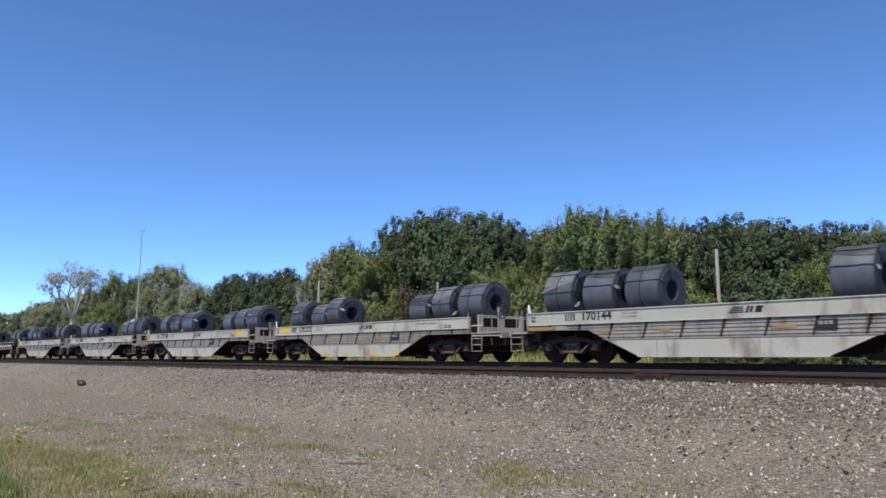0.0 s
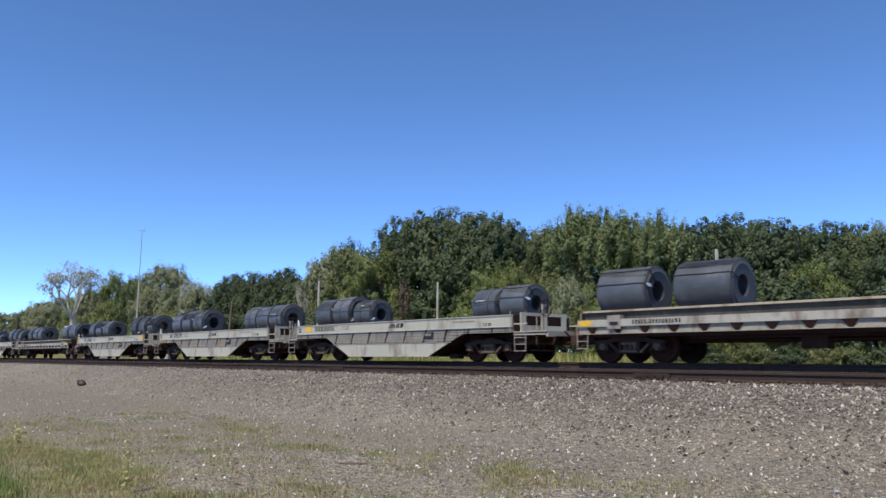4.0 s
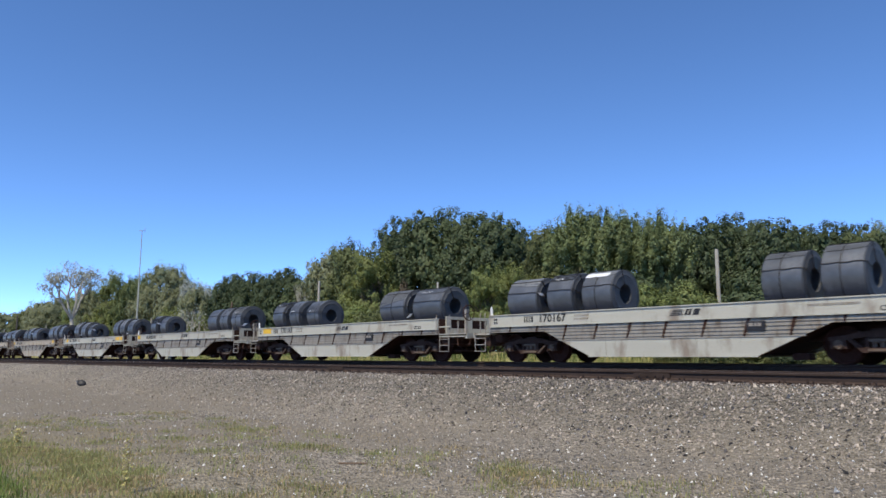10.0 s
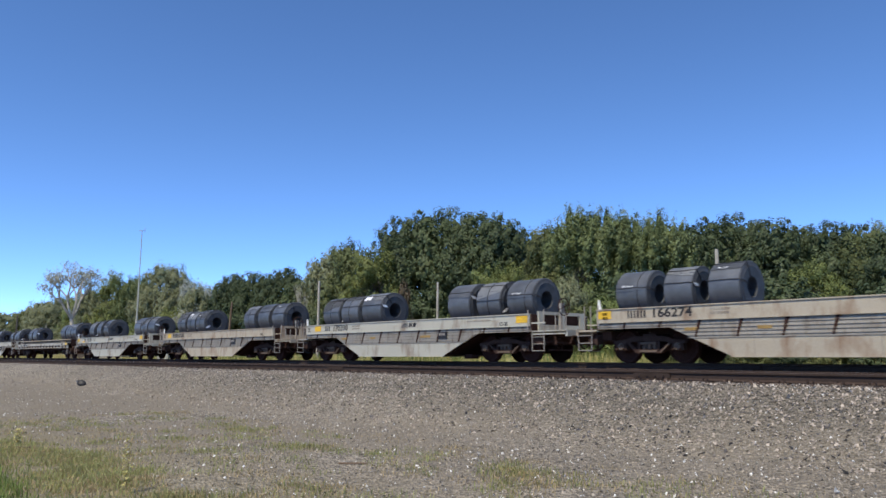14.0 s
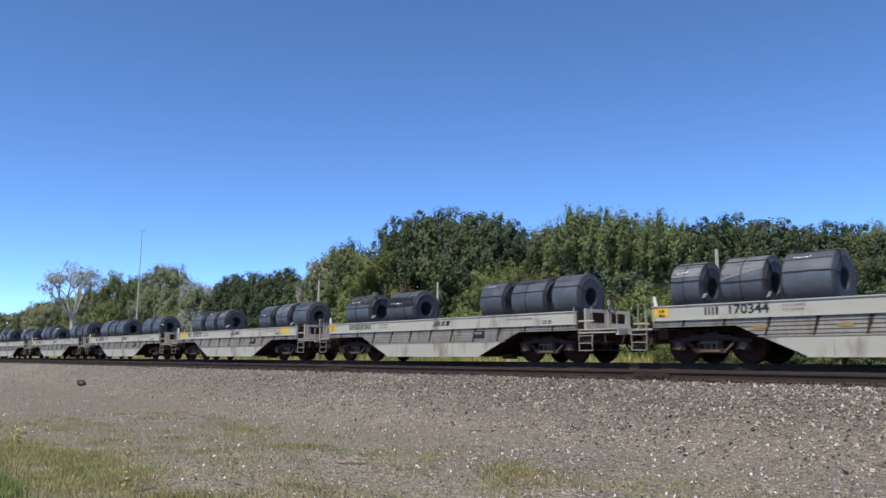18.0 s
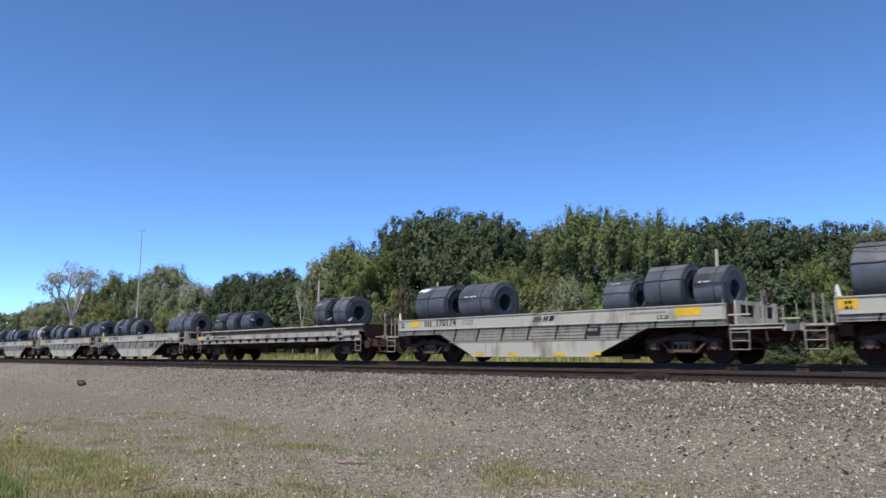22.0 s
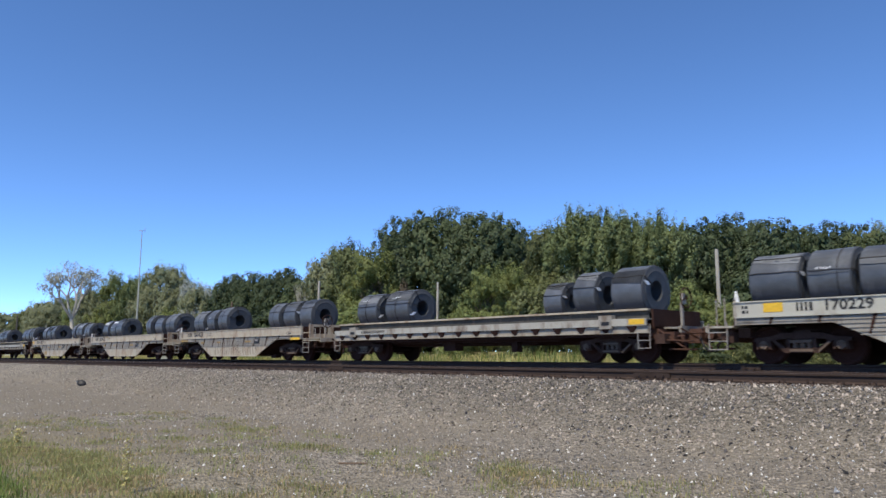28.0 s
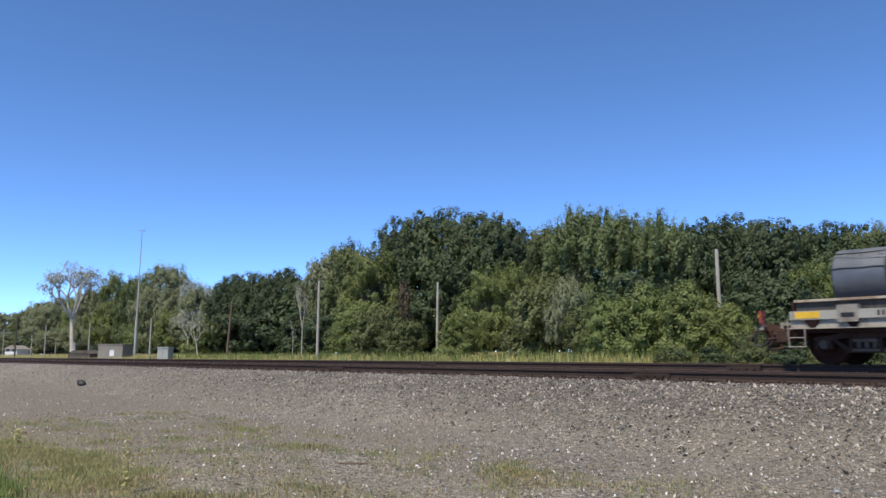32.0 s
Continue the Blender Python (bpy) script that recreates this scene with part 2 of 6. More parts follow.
    ln.new(rel.outputs[0], bsdf.inputs["Normal"])
    return mat


M_GROUND = ground_material()


# ---- mesh helpers ----
def mesh_of(bm, name, mats, smooth=False):
    me = bpy.data.meshes.new(name)
    bm.normal_update()
    bm.to_mesh(me)
    bm.free()
    for m in (mats if isinstance(mats, (list, tuple)) else [mats]):
        me.materials.append(m)
    if smooth:
        me.shade_smooth()
        me.set_sharp_from_angle(angle=radians(38))
    return me


def part(name, bm, mat, parent=None, label="", smooth=False):
    """Links a bmesh (or a mesh that is there already) as one object, under a thing or a part."""
    me = bm if isinstance(bm, bpy.types.Mesh) else mesh_of(bm, name, mat, smooth)
    ob = new(name, me)
    if parent is not None:
        ob.parent = parent
    return tagged(ob, label)


def box(bm, x0, x1, y0, y1, z0, z1, mat=0):
    v = [bm.verts.new((x, y, z)) for x in (x0, x1) for y in (y0, y1) for z in (z0, z1)]
    for f in ((0, 1, 3, 2), (4, 6, 7, 5), (0, 4, 5, 1), (2, 3, 7, 6), (0, 2, 6, 4), (1, 5, 7, 3)):
        bm.faces.new([v[i] for i in f]).material_index = mat
    return bm


def bevelled(bm, size=0.012):
    edges = [e for e in bm.edges if len(e.link_faces) == 2 and e.calc_face_angle(0) > 0.5]
    bmesh.ops.bevel(bm, geom=edges, offset=size, segments=1, affect="EDGES", clamp_overlap=True)
    return bm


def rod(bm, a, b, r0, r1=None, sides=8, caps=True, mat=0):
    """A round bar from a to b."""
    a, b = Vector(a), Vector(b)
    q = (b - a).to_track_quat("Z", "Y").to_matrix()
    r1 = r0 if r1 is None else r1
    rings = []
    for c, r in ((a, r0), (b, r1)):
        rings.append([bm.verts.new(c + q @ Vector((r * math.cos(k * math.tau / sides), r * math.sin(k * math.tau / sides), 0)))
                      for k in range(sides)])
    for k in range(sides):
        j = (k + 1) % sides
        bm.faces.new((rings[0][k], rings[0][j], rings[1][j], rings[1][k])).material_index = mat
    if caps:
        bm.faces.new(rings[0][::-1]).material_index = mat
        bm.faces.new(rings[1]).material_index = mat
    return bm


def prism(bm, outline, y0, y1, mat=0):
    """An outline of (x, z) points, pushed from y0 to y1."""
    rings = [[bm.verts.new((x, y, z)) for x, z in outline] for y in (y0, y1)]
    n = len(outline)
    for k in range(n):
        j = (k + 1) % n
        bm.faces.new((rings[0][k], rings[1][k], rings[1][j], rings[0][j])).material_index = mat
    bm.faces.new(rings[0]).material_index = mat
    bm.faces.new(rings[1][::-1]).material_index = mat
    bmesh.ops.recalc_face_normals(bm, faces=bm.faces[:])
    return bm


def lathe(bm, profile, axis="Y", sides=28, mat=0, closed=True):
    """Turns a profile of (along, radius) points about an axis through the origin."""
    rings = []
    for along, r in profile:
        ring = []
        for k in range(sides):
            a = k * math.tau / sides
            c, s = r * math.cos(a), r * math.sin(a)
            ring.append(bm.verts.new((s, along, c) if axis == "Y" else (along, s, c) if axis == "X" else (c, s, along)))
        rings.append(ring)
    pairs = list(zip(rings, rings[1:] + rings[:1])) if closed else list(zip(rings, rings[1:]))
    for p, q in pairs:
        for k in range(sides):
            j = (k + 1) % sides
            bm.faces.new((p[k], p[j], q[j], q[k])).material_index = mat
    bmesh.ops.recalc_face_normals(bm, faces=bm.faces[:])
    return bm


def lettering(name, text, height, mat, parent, x, y, z, squeeze=1.0):
    """Block letters that stand upright and face the near side, from x on."""
    curve = bpy.data.curves.new(name, "FONT")
    curve.body, curve.size, curve.extrude, curve.resolution_u = text, height * 1.38, 0.002, 3
    curve.offset = min(0.010, 0.035 * height)
    ob = bpy.data.objects.new(name, curve)
    me = bpy.data.meshes.new_from_object(ob)
    bpy.data.objects.remove(ob)
    me.materials.append(mat)
    made = tagged(part(name, me, mat, parent), kind="stuff")
    made.matrix_basis = pose(x, y, z, 90) @ Matrix.Diagonal((squeeze, 1, 1, 1))
    return made


def empty(name, label, category, group="", kind=""):
    return tagged(new(name), label, category, group, kind)


# ---- ground and track ----
MID_Y, RAIL_Z = 19.21, 0.075
SIDING_Y, SIDING_Z = 15.155, -0.04


def ground_height(x, y):
    """The level stone yard, the ballast shoulder, the track bed and the lower grass beyond."""
    def ramp(a, b, v):
        s = min(max((v - a) / (b - a), 0.0), 1.0)
        return s * s * (3 - 2 * s)
    z = -1.15 + 0.90 * ramp(9.6, 13.9, y) + 0.115 * ramp(16.6, 17.9, y) - 0.43 * ramp(20.7, 22.3, y) + 0.47 * ramp(22.5, 31.0, y) + 0.75 * ramp(34.0, 48.0, y)
    calm = 0.0 if 13.7 < y < 20.8 else 1.0
    z += calm * 0.05 * noise.noise((x * 0.25, y * 0.45, 3.1)) + calm * 0.02 * noise.noise((x * 1.3, y * 1.7, 0.4))
    return z


def spaced(lo, hi, step, reach, grow=1.22):
    """Coordinates at an even step between lo and hi, and growing steps out to the horizon."""
    mid = [lo + k * step for k in range(int((hi - lo) / step) + 1)]
    low, high, s = [], [], step
    while not low or low[-1] > -reach:
        s *= grow
        low.append((low[-1] if low else lo) - s)
    s = step
    while not high or high[-1] < reach:
        s *= grow
        high.append((high[-1] if high else mid[-1]) + s)
    return low[::-1] + mid + high


def build_ground():
    xs, ys = spaced(-60, 12, 0.6, 3000), sorted(spaced(1.5, 25, 0.3, 3000) + [13.8, 13.85, 13.9, 13.95])
    verts = [(x, y, ground_height(x, y)) for y in ys for x in xs]
    w = len(xs)
    faces = [(j * w + i, j * w + i + 1, (j + 1) * w + i + 1, (j + 1) * w + i) for j in range(len(ys) - 1) for i in range(w - 1)]
    me = bpy.data.meshes.new("ground")
    me.from_pydata(verts, [], faces)
    me.materials.append(M_GROUND)
    me.shade_smooth()
    tagged(new("ground", me), "grey crushed stone yard sloping up to the ballast", "ground", kind="structure")


build_ground()


def scatter_stones(name, label, n, xr, yr, size, mat, seed, bias=1.0, lean=1.0, fade=1.0):
    """Loose angular stones, each with eight facets, lying on the ground."""
    rng = np.random.default_rng(seed)
    near, far = xr
    x = far - (far - near) * rng.random(n) ** bias
    y = yr[0] + (yr[1] - yr[0]) * rng.random(n) ** lean
    keep = rng.random(n) < (x - near) / fade
    x, y = x[keep], y[keep]
    n = len(x)
    s = size[0] + (size[1] - size[0]) * rng.random(n) ** 2
    z = np.array([ground_height(a, b) for a, b in zip(x, y)]) + s * 0.35
    unit = np.array([(1, 0, 0), (0, 1, 0), (-1, 0, 0), (0, -1, 0), (0, 0, 0.75), (0, 0, -0.75)])
    turn = rng.random(n) * math.tau
    v = unit[None] * (0.65 + 0.7 * rng.random((n, 6, 1))) * s[:, None, None] + rng.normal(0, 0.18, (n, 6, 3)) * s[:, None, None]
    c, sn = np.cos(turn)[:, None], np.sin(turn)[:, None]
    vx, vy = v[..., 0] * c - v[..., 1] * sn, v[..., 0] * sn + v[..., 1] * c
    v[..., 2] += (vx * rng.normal(0, 0.6, (n, 1)) + vy * rng.normal(0, 0.6, (n, 1)))
    v = np.stack([vx + x[:, None], vy + y[:, None], v[..., 2] + z[:, None]], -1).reshape(-1, 3)
    tri = np.array([(0, 1, 4), (1, 2, 4), (2, 3, 4), (3, 0, 4), (1, 0, 5), (2, 1, 5), (3, 2, 5), (0, 3, 5)])
    f = (tri[None] + 6 * np.arange(n)[:, None, None]).reshape(-1, 3)
    me = bpy.data.meshes.new(name)
    me.from_pydata(v.tolist(), [], f.tolist())
    me.materials.append(mat)
    tagged(new(name, me), label, "gravel", kind="stuff")


scatter_stones("ballast", "grey-brown crushed ballast on the track shoulder", 42000, (-64, 4), (9.9, 13.88), (0.009, 0.034), M_BALLAST, 1, 2.2, 0.75, 46)
scatter_stones("ballast", "dark ballast between the ties", 12000, (-90, 4), (13.85, 21.2), (0.016, 0.045), M_STAINED, 2, 2.0)
scatter_stones("gravel", "loose grey gravel on the yard", 34000, (-50, 0), (3.4, 10.8), (0.006, 0.020), M_STONE, 3, 2.0, 0.7, 36)
scatter_stones("gravel", "pale limestone chips among the gravel", 6500, (-46, 0), (3.6, 13.8), (0.005, 0.022), M_PALE, 4, 1.9, 1.0, 34)


def build_track(mid, top, singly, label):
    track = empty("track", label, "railway track", kind="structure")
    # flat-bottomed rail section, head polished
    outline = [(-0.076, -0.185), (0.076, -0.185), (0.076, -0.172), (0.02, -0.155), (0.009, -0.14), (0.009, -0.055), (0.035, -0.042),
               (0.037, -0.008), (0.028, 0.0), (-0.028, 0.0), (-0.037, -0.008), (-0.035, -0.042), (-0.009, -0.055), (-0.009, -0.14),
               (-0.02, -0.155), (-0.076, -0.172)]
    for side in (-1, 1):
        bm = bmesh.new()
        rings = [[bm.verts.new((x, y, z)) for y, z in outline] for x in (-720.0, 720.0)]
        for k in range(len(outline)):
            j = (k + 1) % len(outline)
            bm.faces.new((rings[0][k], rings[0][j], rings[1][j], rings[1][k])).material_index = 1 if k in (8,) else 0
        bm.faces.new(rings[0])
        bm.faces.new(rings[1][::-1])
        bmesh.ops.recalc_face_normals(bm, faces=bm.faces[:])
        part("rail", bm, [M_RAIL, M_RAILTOP], track).location = (0, mid + side * 0.755, top)
    tie = mesh_of(bevelled(box(bmesh.new(), -0.115, 0.115, -1.3, 1.3, -0.37, -0.187), 0.015), "tie", M_TIE)
    bm = bmesh.new()
    for side in (-1, 1):
        box(bm, -0.09, 0.09, side * 0.755 - 0.18, side * 0.755 + 0.18, -0.187, -0.1855)
        for dx in (-0.05, 0.05):
            for dy in (-0.1, 0.1):
                box(bm, dx - 0.012, dx + 0.012, side * 0.755 + dy - 0.02, side * 0.755 + dy + 0.02, -0.187, -0.14)
    plate = mesh_of(bm, "tie_plate", M_RAIL)
    for k in range(singly):
        t = part("tie", tie, None, track)
        t.location = (8 - k * 0.52, mid + 0.04 * noise.noise((k * 3.7, mid, 0)), top + 0.004 * noise.noise((k * 1.9, 5, 0)))
        if k < 120:
            part("tie_plate", plate, None, t)
    bm = bmesh.new()
    for k in list(range(singly, 1400)) + list(range(-1370, 0)):
        box(bm, 8 - k * 0.52 - 0.115, 8 - k * 0.52 + 0.115, mid - 1.3, mid + 1.3, top - 0.37, top - 0.187)
    tagged(part("ties", bm, M_TIE, track), kind="stuff")
    # bolted joint bars
    for x in (-46.2, -21.5, -9.4):
        for side in (-1, 1):
            bm = bmesh.new()
            for s in (-1, 1):
                box(bm, x - 0.45, x + 0.45, mid + side * 0.755 + s * 0.03 - 0.018, mid + side * 0.755 + s * 0.03 + 0.018, -0.15, -0.05)
                for dx in (-0.3, -0.1, 0.1, 0.3):
                    rod(bm, (x + dx, mid + side * 0.755 + s * 0.04, -0.1), (x + dx, mid + side * 0.755 + s * 0.075, -0.1), 0.02, sides=6)
            part("joint_bar", bm, M_RAIL, track).location = (0, 0, top)


build_track(MID_Y, RAIL_Z, 230, "railway track under the train, brown rails on dark ballast")
build_track(SIDING_Y, SIDING_Z, 200, "empty siding track with rusty brown rails sunk in ballast")


# ---- trees, bushes, grass ----
def leaves(rng, centres, normals, size, loose=0.4):
    """Small pointed leaf clumps, one at each centre; loose: how far they turn from the normals."""
    n = len(centres)
    nrm = normals + rng.normal(0, loose, (n, 3))
    nrm /= np.linalg.norm(nrm, axis=1)[:, None] + 1e-9
    side = np.cross(nrm, rng.normal(0, 1, (n, 3)))
    side /= np.linalg.norm(side, axis=1)[:, None] + 1e-9
    along = np.cross(nrm, side)
    s = size * (0.6 + 0.9 * rng.random((n, 1)))
    tip, base = centres + along * s * 0.75, centres - along * s * 0.45
    v = np.stack([base + side * s * 0.45, base - side * s * 0.45, tip + nrm * s * 0.12], 1).reshape(-1, 3)
    f = 3 * np.arange(n)[:, None] + np.array([[0, 1, 2]])
    return v, f


def crown_mesh(name, seed, lobes, clusters, per, size, mat, reach=0.05, stretch=1.0, up=0.3):
    """A crown of leafy clusters that stand on uneven lobes, with dark gaps between them. Unit height and width."""
    rng = np.random.default_rng(seed)
    shape = np.array([lobe[:6] for lobe in lobes])
    share = np.array([lobe[6] for lobe in lobes])
    which = rng.choice(len(lobes), clusters, p=share / share.sum())
    d = rng.normal(0, 1, (clusters, 3))
    d[:, 2] += 0.25
    d /= np.linalg.norm(d, axis=1)[:, None]
    c = shape[which, :3] + d * shape[which, 3:] * (0.72 + 0.3 * rng.random((clusters, 1)))
    # clusters deep inside another lobe are mostly left out
    deep = (np.linalg.norm((c[:, None, :] - shape[None, :, :3]) / shape[None, :, 3:], axis=2) < 0.75).any(1)
    keep = ~deep | (rng.random(clusters) < 0.45)
    c, d = c[keep], d[keep]
    n = len(c)
    axis = d + np.array([0, 0, up]) + rng.normal(0, 0.25, (n, 3))
    axis /= np.linalg.norm(axis, axis=1)[:, None]
    r = reach * (0.55 + 0.85 * rng.random((n, 1)))
    k = rng.integers(0, n, clusters * per)
    o = rng.normal(0, 1, (len(k), 3))
    o /= np.linalg.norm(o, axis=1)[:, None]
    o *= (0.35 + 0.65 * rng.random((len(k), 1)) ** 0.5)
    along = (o * axis[k]).sum(1)[:, None]
    p = c[k] + (o + axis[k] * along * (stretch - 1)) * r[k]
    v, f = leaves(rng, p, 0.8 * o + 0.7 * d[k] + np.array([0, 0, 0.3]), size, 0.28)
    # larger filler leaves added deep inside every lobe close the crown to sky and light
    inner = rng.integers(0, len(lobes), 90 * len(lobes))
    e = rng.normal(0, 1, (len(inner), 3))
    e /= np.linalg.norm(e, axis=1)[:, None]
    q = shape[inner, :3] + e * shape[inner, 3:] * (0.30 + 0.28 * rng.random((len(inner), 1)))
    v2, f2 = leaves(rng, q, e, 0.040, 0.25)
    me = bpy.data.meshes.new(name)
    me.from_pydata(np.concatenate([v, v2]).tolist(), [], np.concatenate([f, f2 + len(v)]).tolist())
    me.materials.append(mat)
    return me


def limbs_mesh(name, seed, height, spread, girth, mat, levels=3, fork=4, lean=0.0, bare_base=0.3):
    """A tapered trunk that forks into limbs and branches. Unit height."""
    rnd = random.Random(seed)
    bm = bmesh.new()

    def grow(a, way, length, r, level):
        b = a + way * length
        rod(bm, a, b, r, r * 0.62, sides=7 if level == 0 else 5 if level == 1 else 4, caps=level == levels)
        if level >= levels:
            return
        for k in range(fork):
            turn = k * math.tau / fork + rnd.uniform(-0.5, 0.5)
            out = Vector((math.cos(turn), math.sin(turn), 0)) * spread * rnd.uniform(0.6, 1.25)
            nxt = (way + out + Vector((0, 0, 0.35))).normalized()
            start = a.lerp(b, rnd.uniform(0.7, 1.0)) if level else b
            grow(start, nxt, length * rnd.uniform(0.55, 0.85), r * 0.58, level + 1)

    grow(Vector((0, 0, 0)), Vector((lean, 0, 1)).normalized(), height * bare_base, girth, 0)
    return mesh_of(bm, name, mat)


def lobed(seed, n, base, flat=1.0, dome=True):
    """Random lobes that fill a crown of unit height and half width 0.5."""
    rnd = random.Random(seed)
    out = [(0, 0, base + (1 - base) * 0.5, 0.36, 0.36, (1 - base) * 0.46, 0.25)]
    for k in range(n):
        turn = k * 2.399 + rnd.uniform(-0.4, 0.4)
        hgt = rnd.uniform(0.12, 0.92)
        wide = (1.0 - (abs(hgt - 0.38) * 1.35) ** 2.0) if dome else (1.0 - hgt * 0.55)
        r = rnd.uniform(0.14, 0.23)
        d = max(0.0, 0.5 * max(wide, 0.25) - r * 0.72)
        out.append((math.cos(turn) * d, math.sin(turn) * d, base + (1 - base) * hgt, r, r, r * rnd.uniform(0.6, 0.95) * flat, 0.75 / n))
    return out


def shoots(seed, n):
    """Narrow upright lobes that fan out of the top of a crown."""
    rnd = random.Random(seed)
    out = []
    for k in range(n):
        turn, d = k * 2.399, 0.46 * math.sqrt((k + 0.5) / n)
        out.append((math.cos(turn) * d, math.sin(turn) * d, 0.98 - 0.9 * d * d + rnd.uniform(-0.12, 0.06), 0.028, 0.028, rnd.uniform(0.08, 0.15), 0.5 / n))
    return out


# kind: crown mesh, limbs mesh, label, category
KINDS = {}


def tree_kind(kind, crown, limbs, label, category, trunk="trunk"):
    KINDS[kind] = (crown, limbs, label, category, trunk)


tree_kind("oak", crown_mesh("oak_crown", 11, lobed(1, 30, 0.06, 1.1), 950, 29, 0.0155, M_LEAF_DARK, 0.044),
          limbs_mesh("oak_limbs", 1, 1.0, 0.75, 0.022, M_BARK), "dense dark green broadleaf tree with a domed crown", "tree")
tree_kind("maple", crown_mesh("maple_crown", 12, lobed(2, 24, 0.08), 580, 52, 0.0160, M_LEAF, 0.058, 1.25),
          limbs_mesh("maple_limbs", 2, 1.0, 0.7, 0.02, M_BARK), "full green broadleaf tree with an uneven crown", "tree")
tree_kind("poplar", crown_mesh("poplar_crown", 13, lobed(3, 22, 0.08, 1.0) + shoots(5, 34), 900, 42, 0.0140, M_LEAF_OLIVE, 0.034, 2.6, 1.1),
          limbs_mesh("poplar_limbs", 3, 1.0, 0.4, 0.02, M_BARK), "green tree with upright feathery shoots", "tree")
tree_kind("light", crown_mesh("light_crown", 14, lobed(4, 22, 0.06), 560, 48, 0.0172, M_LEAF_LIGHT, 0.060, 1.3),
          limbs_mesh("light_limbs", 4, 1.0, 0.7, 0.018, M_BARK), "sunlit yellow-green tree at the wood's edge", "tree")
tree_kind("bush", crown_mesh("bush_crown", 15, lobed(5, 20, 0.0, 1.1), 470, 38, 0.0248, M_LEAF_LIGHT, 0.075, 1.1),
          limbs_mesh("bush_limbs", 5, 1.0, 0.9, 0.02, M_BARK, bare_base=0.2), "round yellow-green bush beside the track", "bush", "stem")
tree_kind("shrub", crown_mesh("shrub_crown", 16, lobed(6, 20, 0.0, 1.1), 380, 42, 0.0262, M_LEAF, 0.070, 1.8, 0.8),
          limbs_mesh("shrub_limbs", 6, 1.0, 0.9, 0.02, M_BARK, bare_base=0.2), "green shrub at the foot of the wood", "bush", "stem")
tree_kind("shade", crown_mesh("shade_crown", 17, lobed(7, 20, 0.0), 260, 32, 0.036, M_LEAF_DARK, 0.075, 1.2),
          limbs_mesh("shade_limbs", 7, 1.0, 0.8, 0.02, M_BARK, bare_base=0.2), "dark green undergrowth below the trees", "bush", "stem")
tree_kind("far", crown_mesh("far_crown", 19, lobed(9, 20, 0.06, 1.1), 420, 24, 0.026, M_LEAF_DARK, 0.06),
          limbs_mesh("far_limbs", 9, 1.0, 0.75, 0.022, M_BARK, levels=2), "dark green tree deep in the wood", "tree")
tree_kind("ash", crown_mesh("ash_crown", 22, lobed(12, 24, 0.06, 1.1), 600, 44, 0.0165, M_LEAF_GREY, 0.055, 1.4, 0.5),
          limbs_mesh("ash_limbs", 13, 1.0, 0.65, 0.02, M_BARK), "pale grey-green broadleaf tree with a ragged crown", "tree")
tree_kind("dead", crown_mesh("dead_crown", 21, lobed(11, 8, 0.3), 60, 26, 0.035, M_DEADLEAF, 0.10),
          limbs_mesh("dead_limbs", 12, 1.0, 0.5, 0.02, M_BARK), "small tree with brown dead leaves", "tree")
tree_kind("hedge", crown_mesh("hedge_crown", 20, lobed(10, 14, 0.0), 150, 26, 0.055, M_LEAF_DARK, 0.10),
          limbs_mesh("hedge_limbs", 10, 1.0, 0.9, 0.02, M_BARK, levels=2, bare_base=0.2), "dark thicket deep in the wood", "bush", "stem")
tree_kind("pale", crown_mesh("pale_crown", 24, lobed(14, 14, 0.05), 260, 24, 0.026, M_ASHLEAF, 0.06, 1.5, 0.6),
          limbs_mesh("pale_limbs", 15, 1.0, 0.6, 0.012, M_PALEBARK), "thin grey-leaved half-dead tree", "tree")
tree_kind("silver", crown_mesh("silver_crown", 18, lobed(8, 16, 0.1), 420, 30, 0.026, M_LEAF_GREY, 0.055, 1.7, 0.8),
          limbs_mesh("silver_limbs", 8, 1.0, 0.6, 0.012, M_PALEBARK), "thin tree with pale silvery leaves", "tree")


def plant(kind, x, y, height, width, seed=0, turn=None):
    crown, limbs, label, category, trunk = KINDS[kind]
    rnd = random.Random(seed * 7 + int(x * 13) + int(y * 31))
    ob = empty("tree" if category == "tree" else "bush", label, category, "line of trees behind the track" if category == "tree" else "bushes behind the track")
    part("crown", crown, None, ob)
    part(trunk, limbs, None, ob)
    ob.matrix_basis = pose(x, y, ground_height(x, y) - 0.05, 0, 0, rnd.uniform(0, 360) if turn is None else turn)
    ob.scale = (width, width, height)
    return ob


WOOD_EDGE_WEST = [
    ("ash", -248.3, 62.0, 15.27, 12.35),
    ("ash", -219.9, 60.0, 15.18, 11.82),
    ("light", -194.9, 58.0, 14.19, 10.15),
    ("ash", -377.7, 72.0, 18.60, 24.72),
    ("maple", -211.9, 60.0, 11.60, 12.15),
    ("ash", -323.2, 70.0, 15.56, 20.59),
    ("maple", -259.1, 62.0, 13.30, 13.59),
    ("ash", -211.4, 55.0, 12.21, 12.58),
    ("silver", -149.6, 46.0, 12.10, 6.95),
    ("light", -143.4, 48.0, 13.72, 9.83),
    ("poplar", -137.7, 50.0, 12.41, 9.03),
    ("ash", -116.0, 46.0, 13.41, 9.59),
    ("light", -119.7, 50.0, 11.09, 8.04),
    ("silver", -100.2, 44.0, 9.03, 4.81),
    ("pale", -108.7, 47.0, 11.04, 4.40),
    ("pale", -103.7, 47.0, 10.22, 4.00),
    ("ash", -119.3, 55.0, 10.11, 7.38),
    ("poplar", -115.2, 55.0, 9.93, 7.32),
]
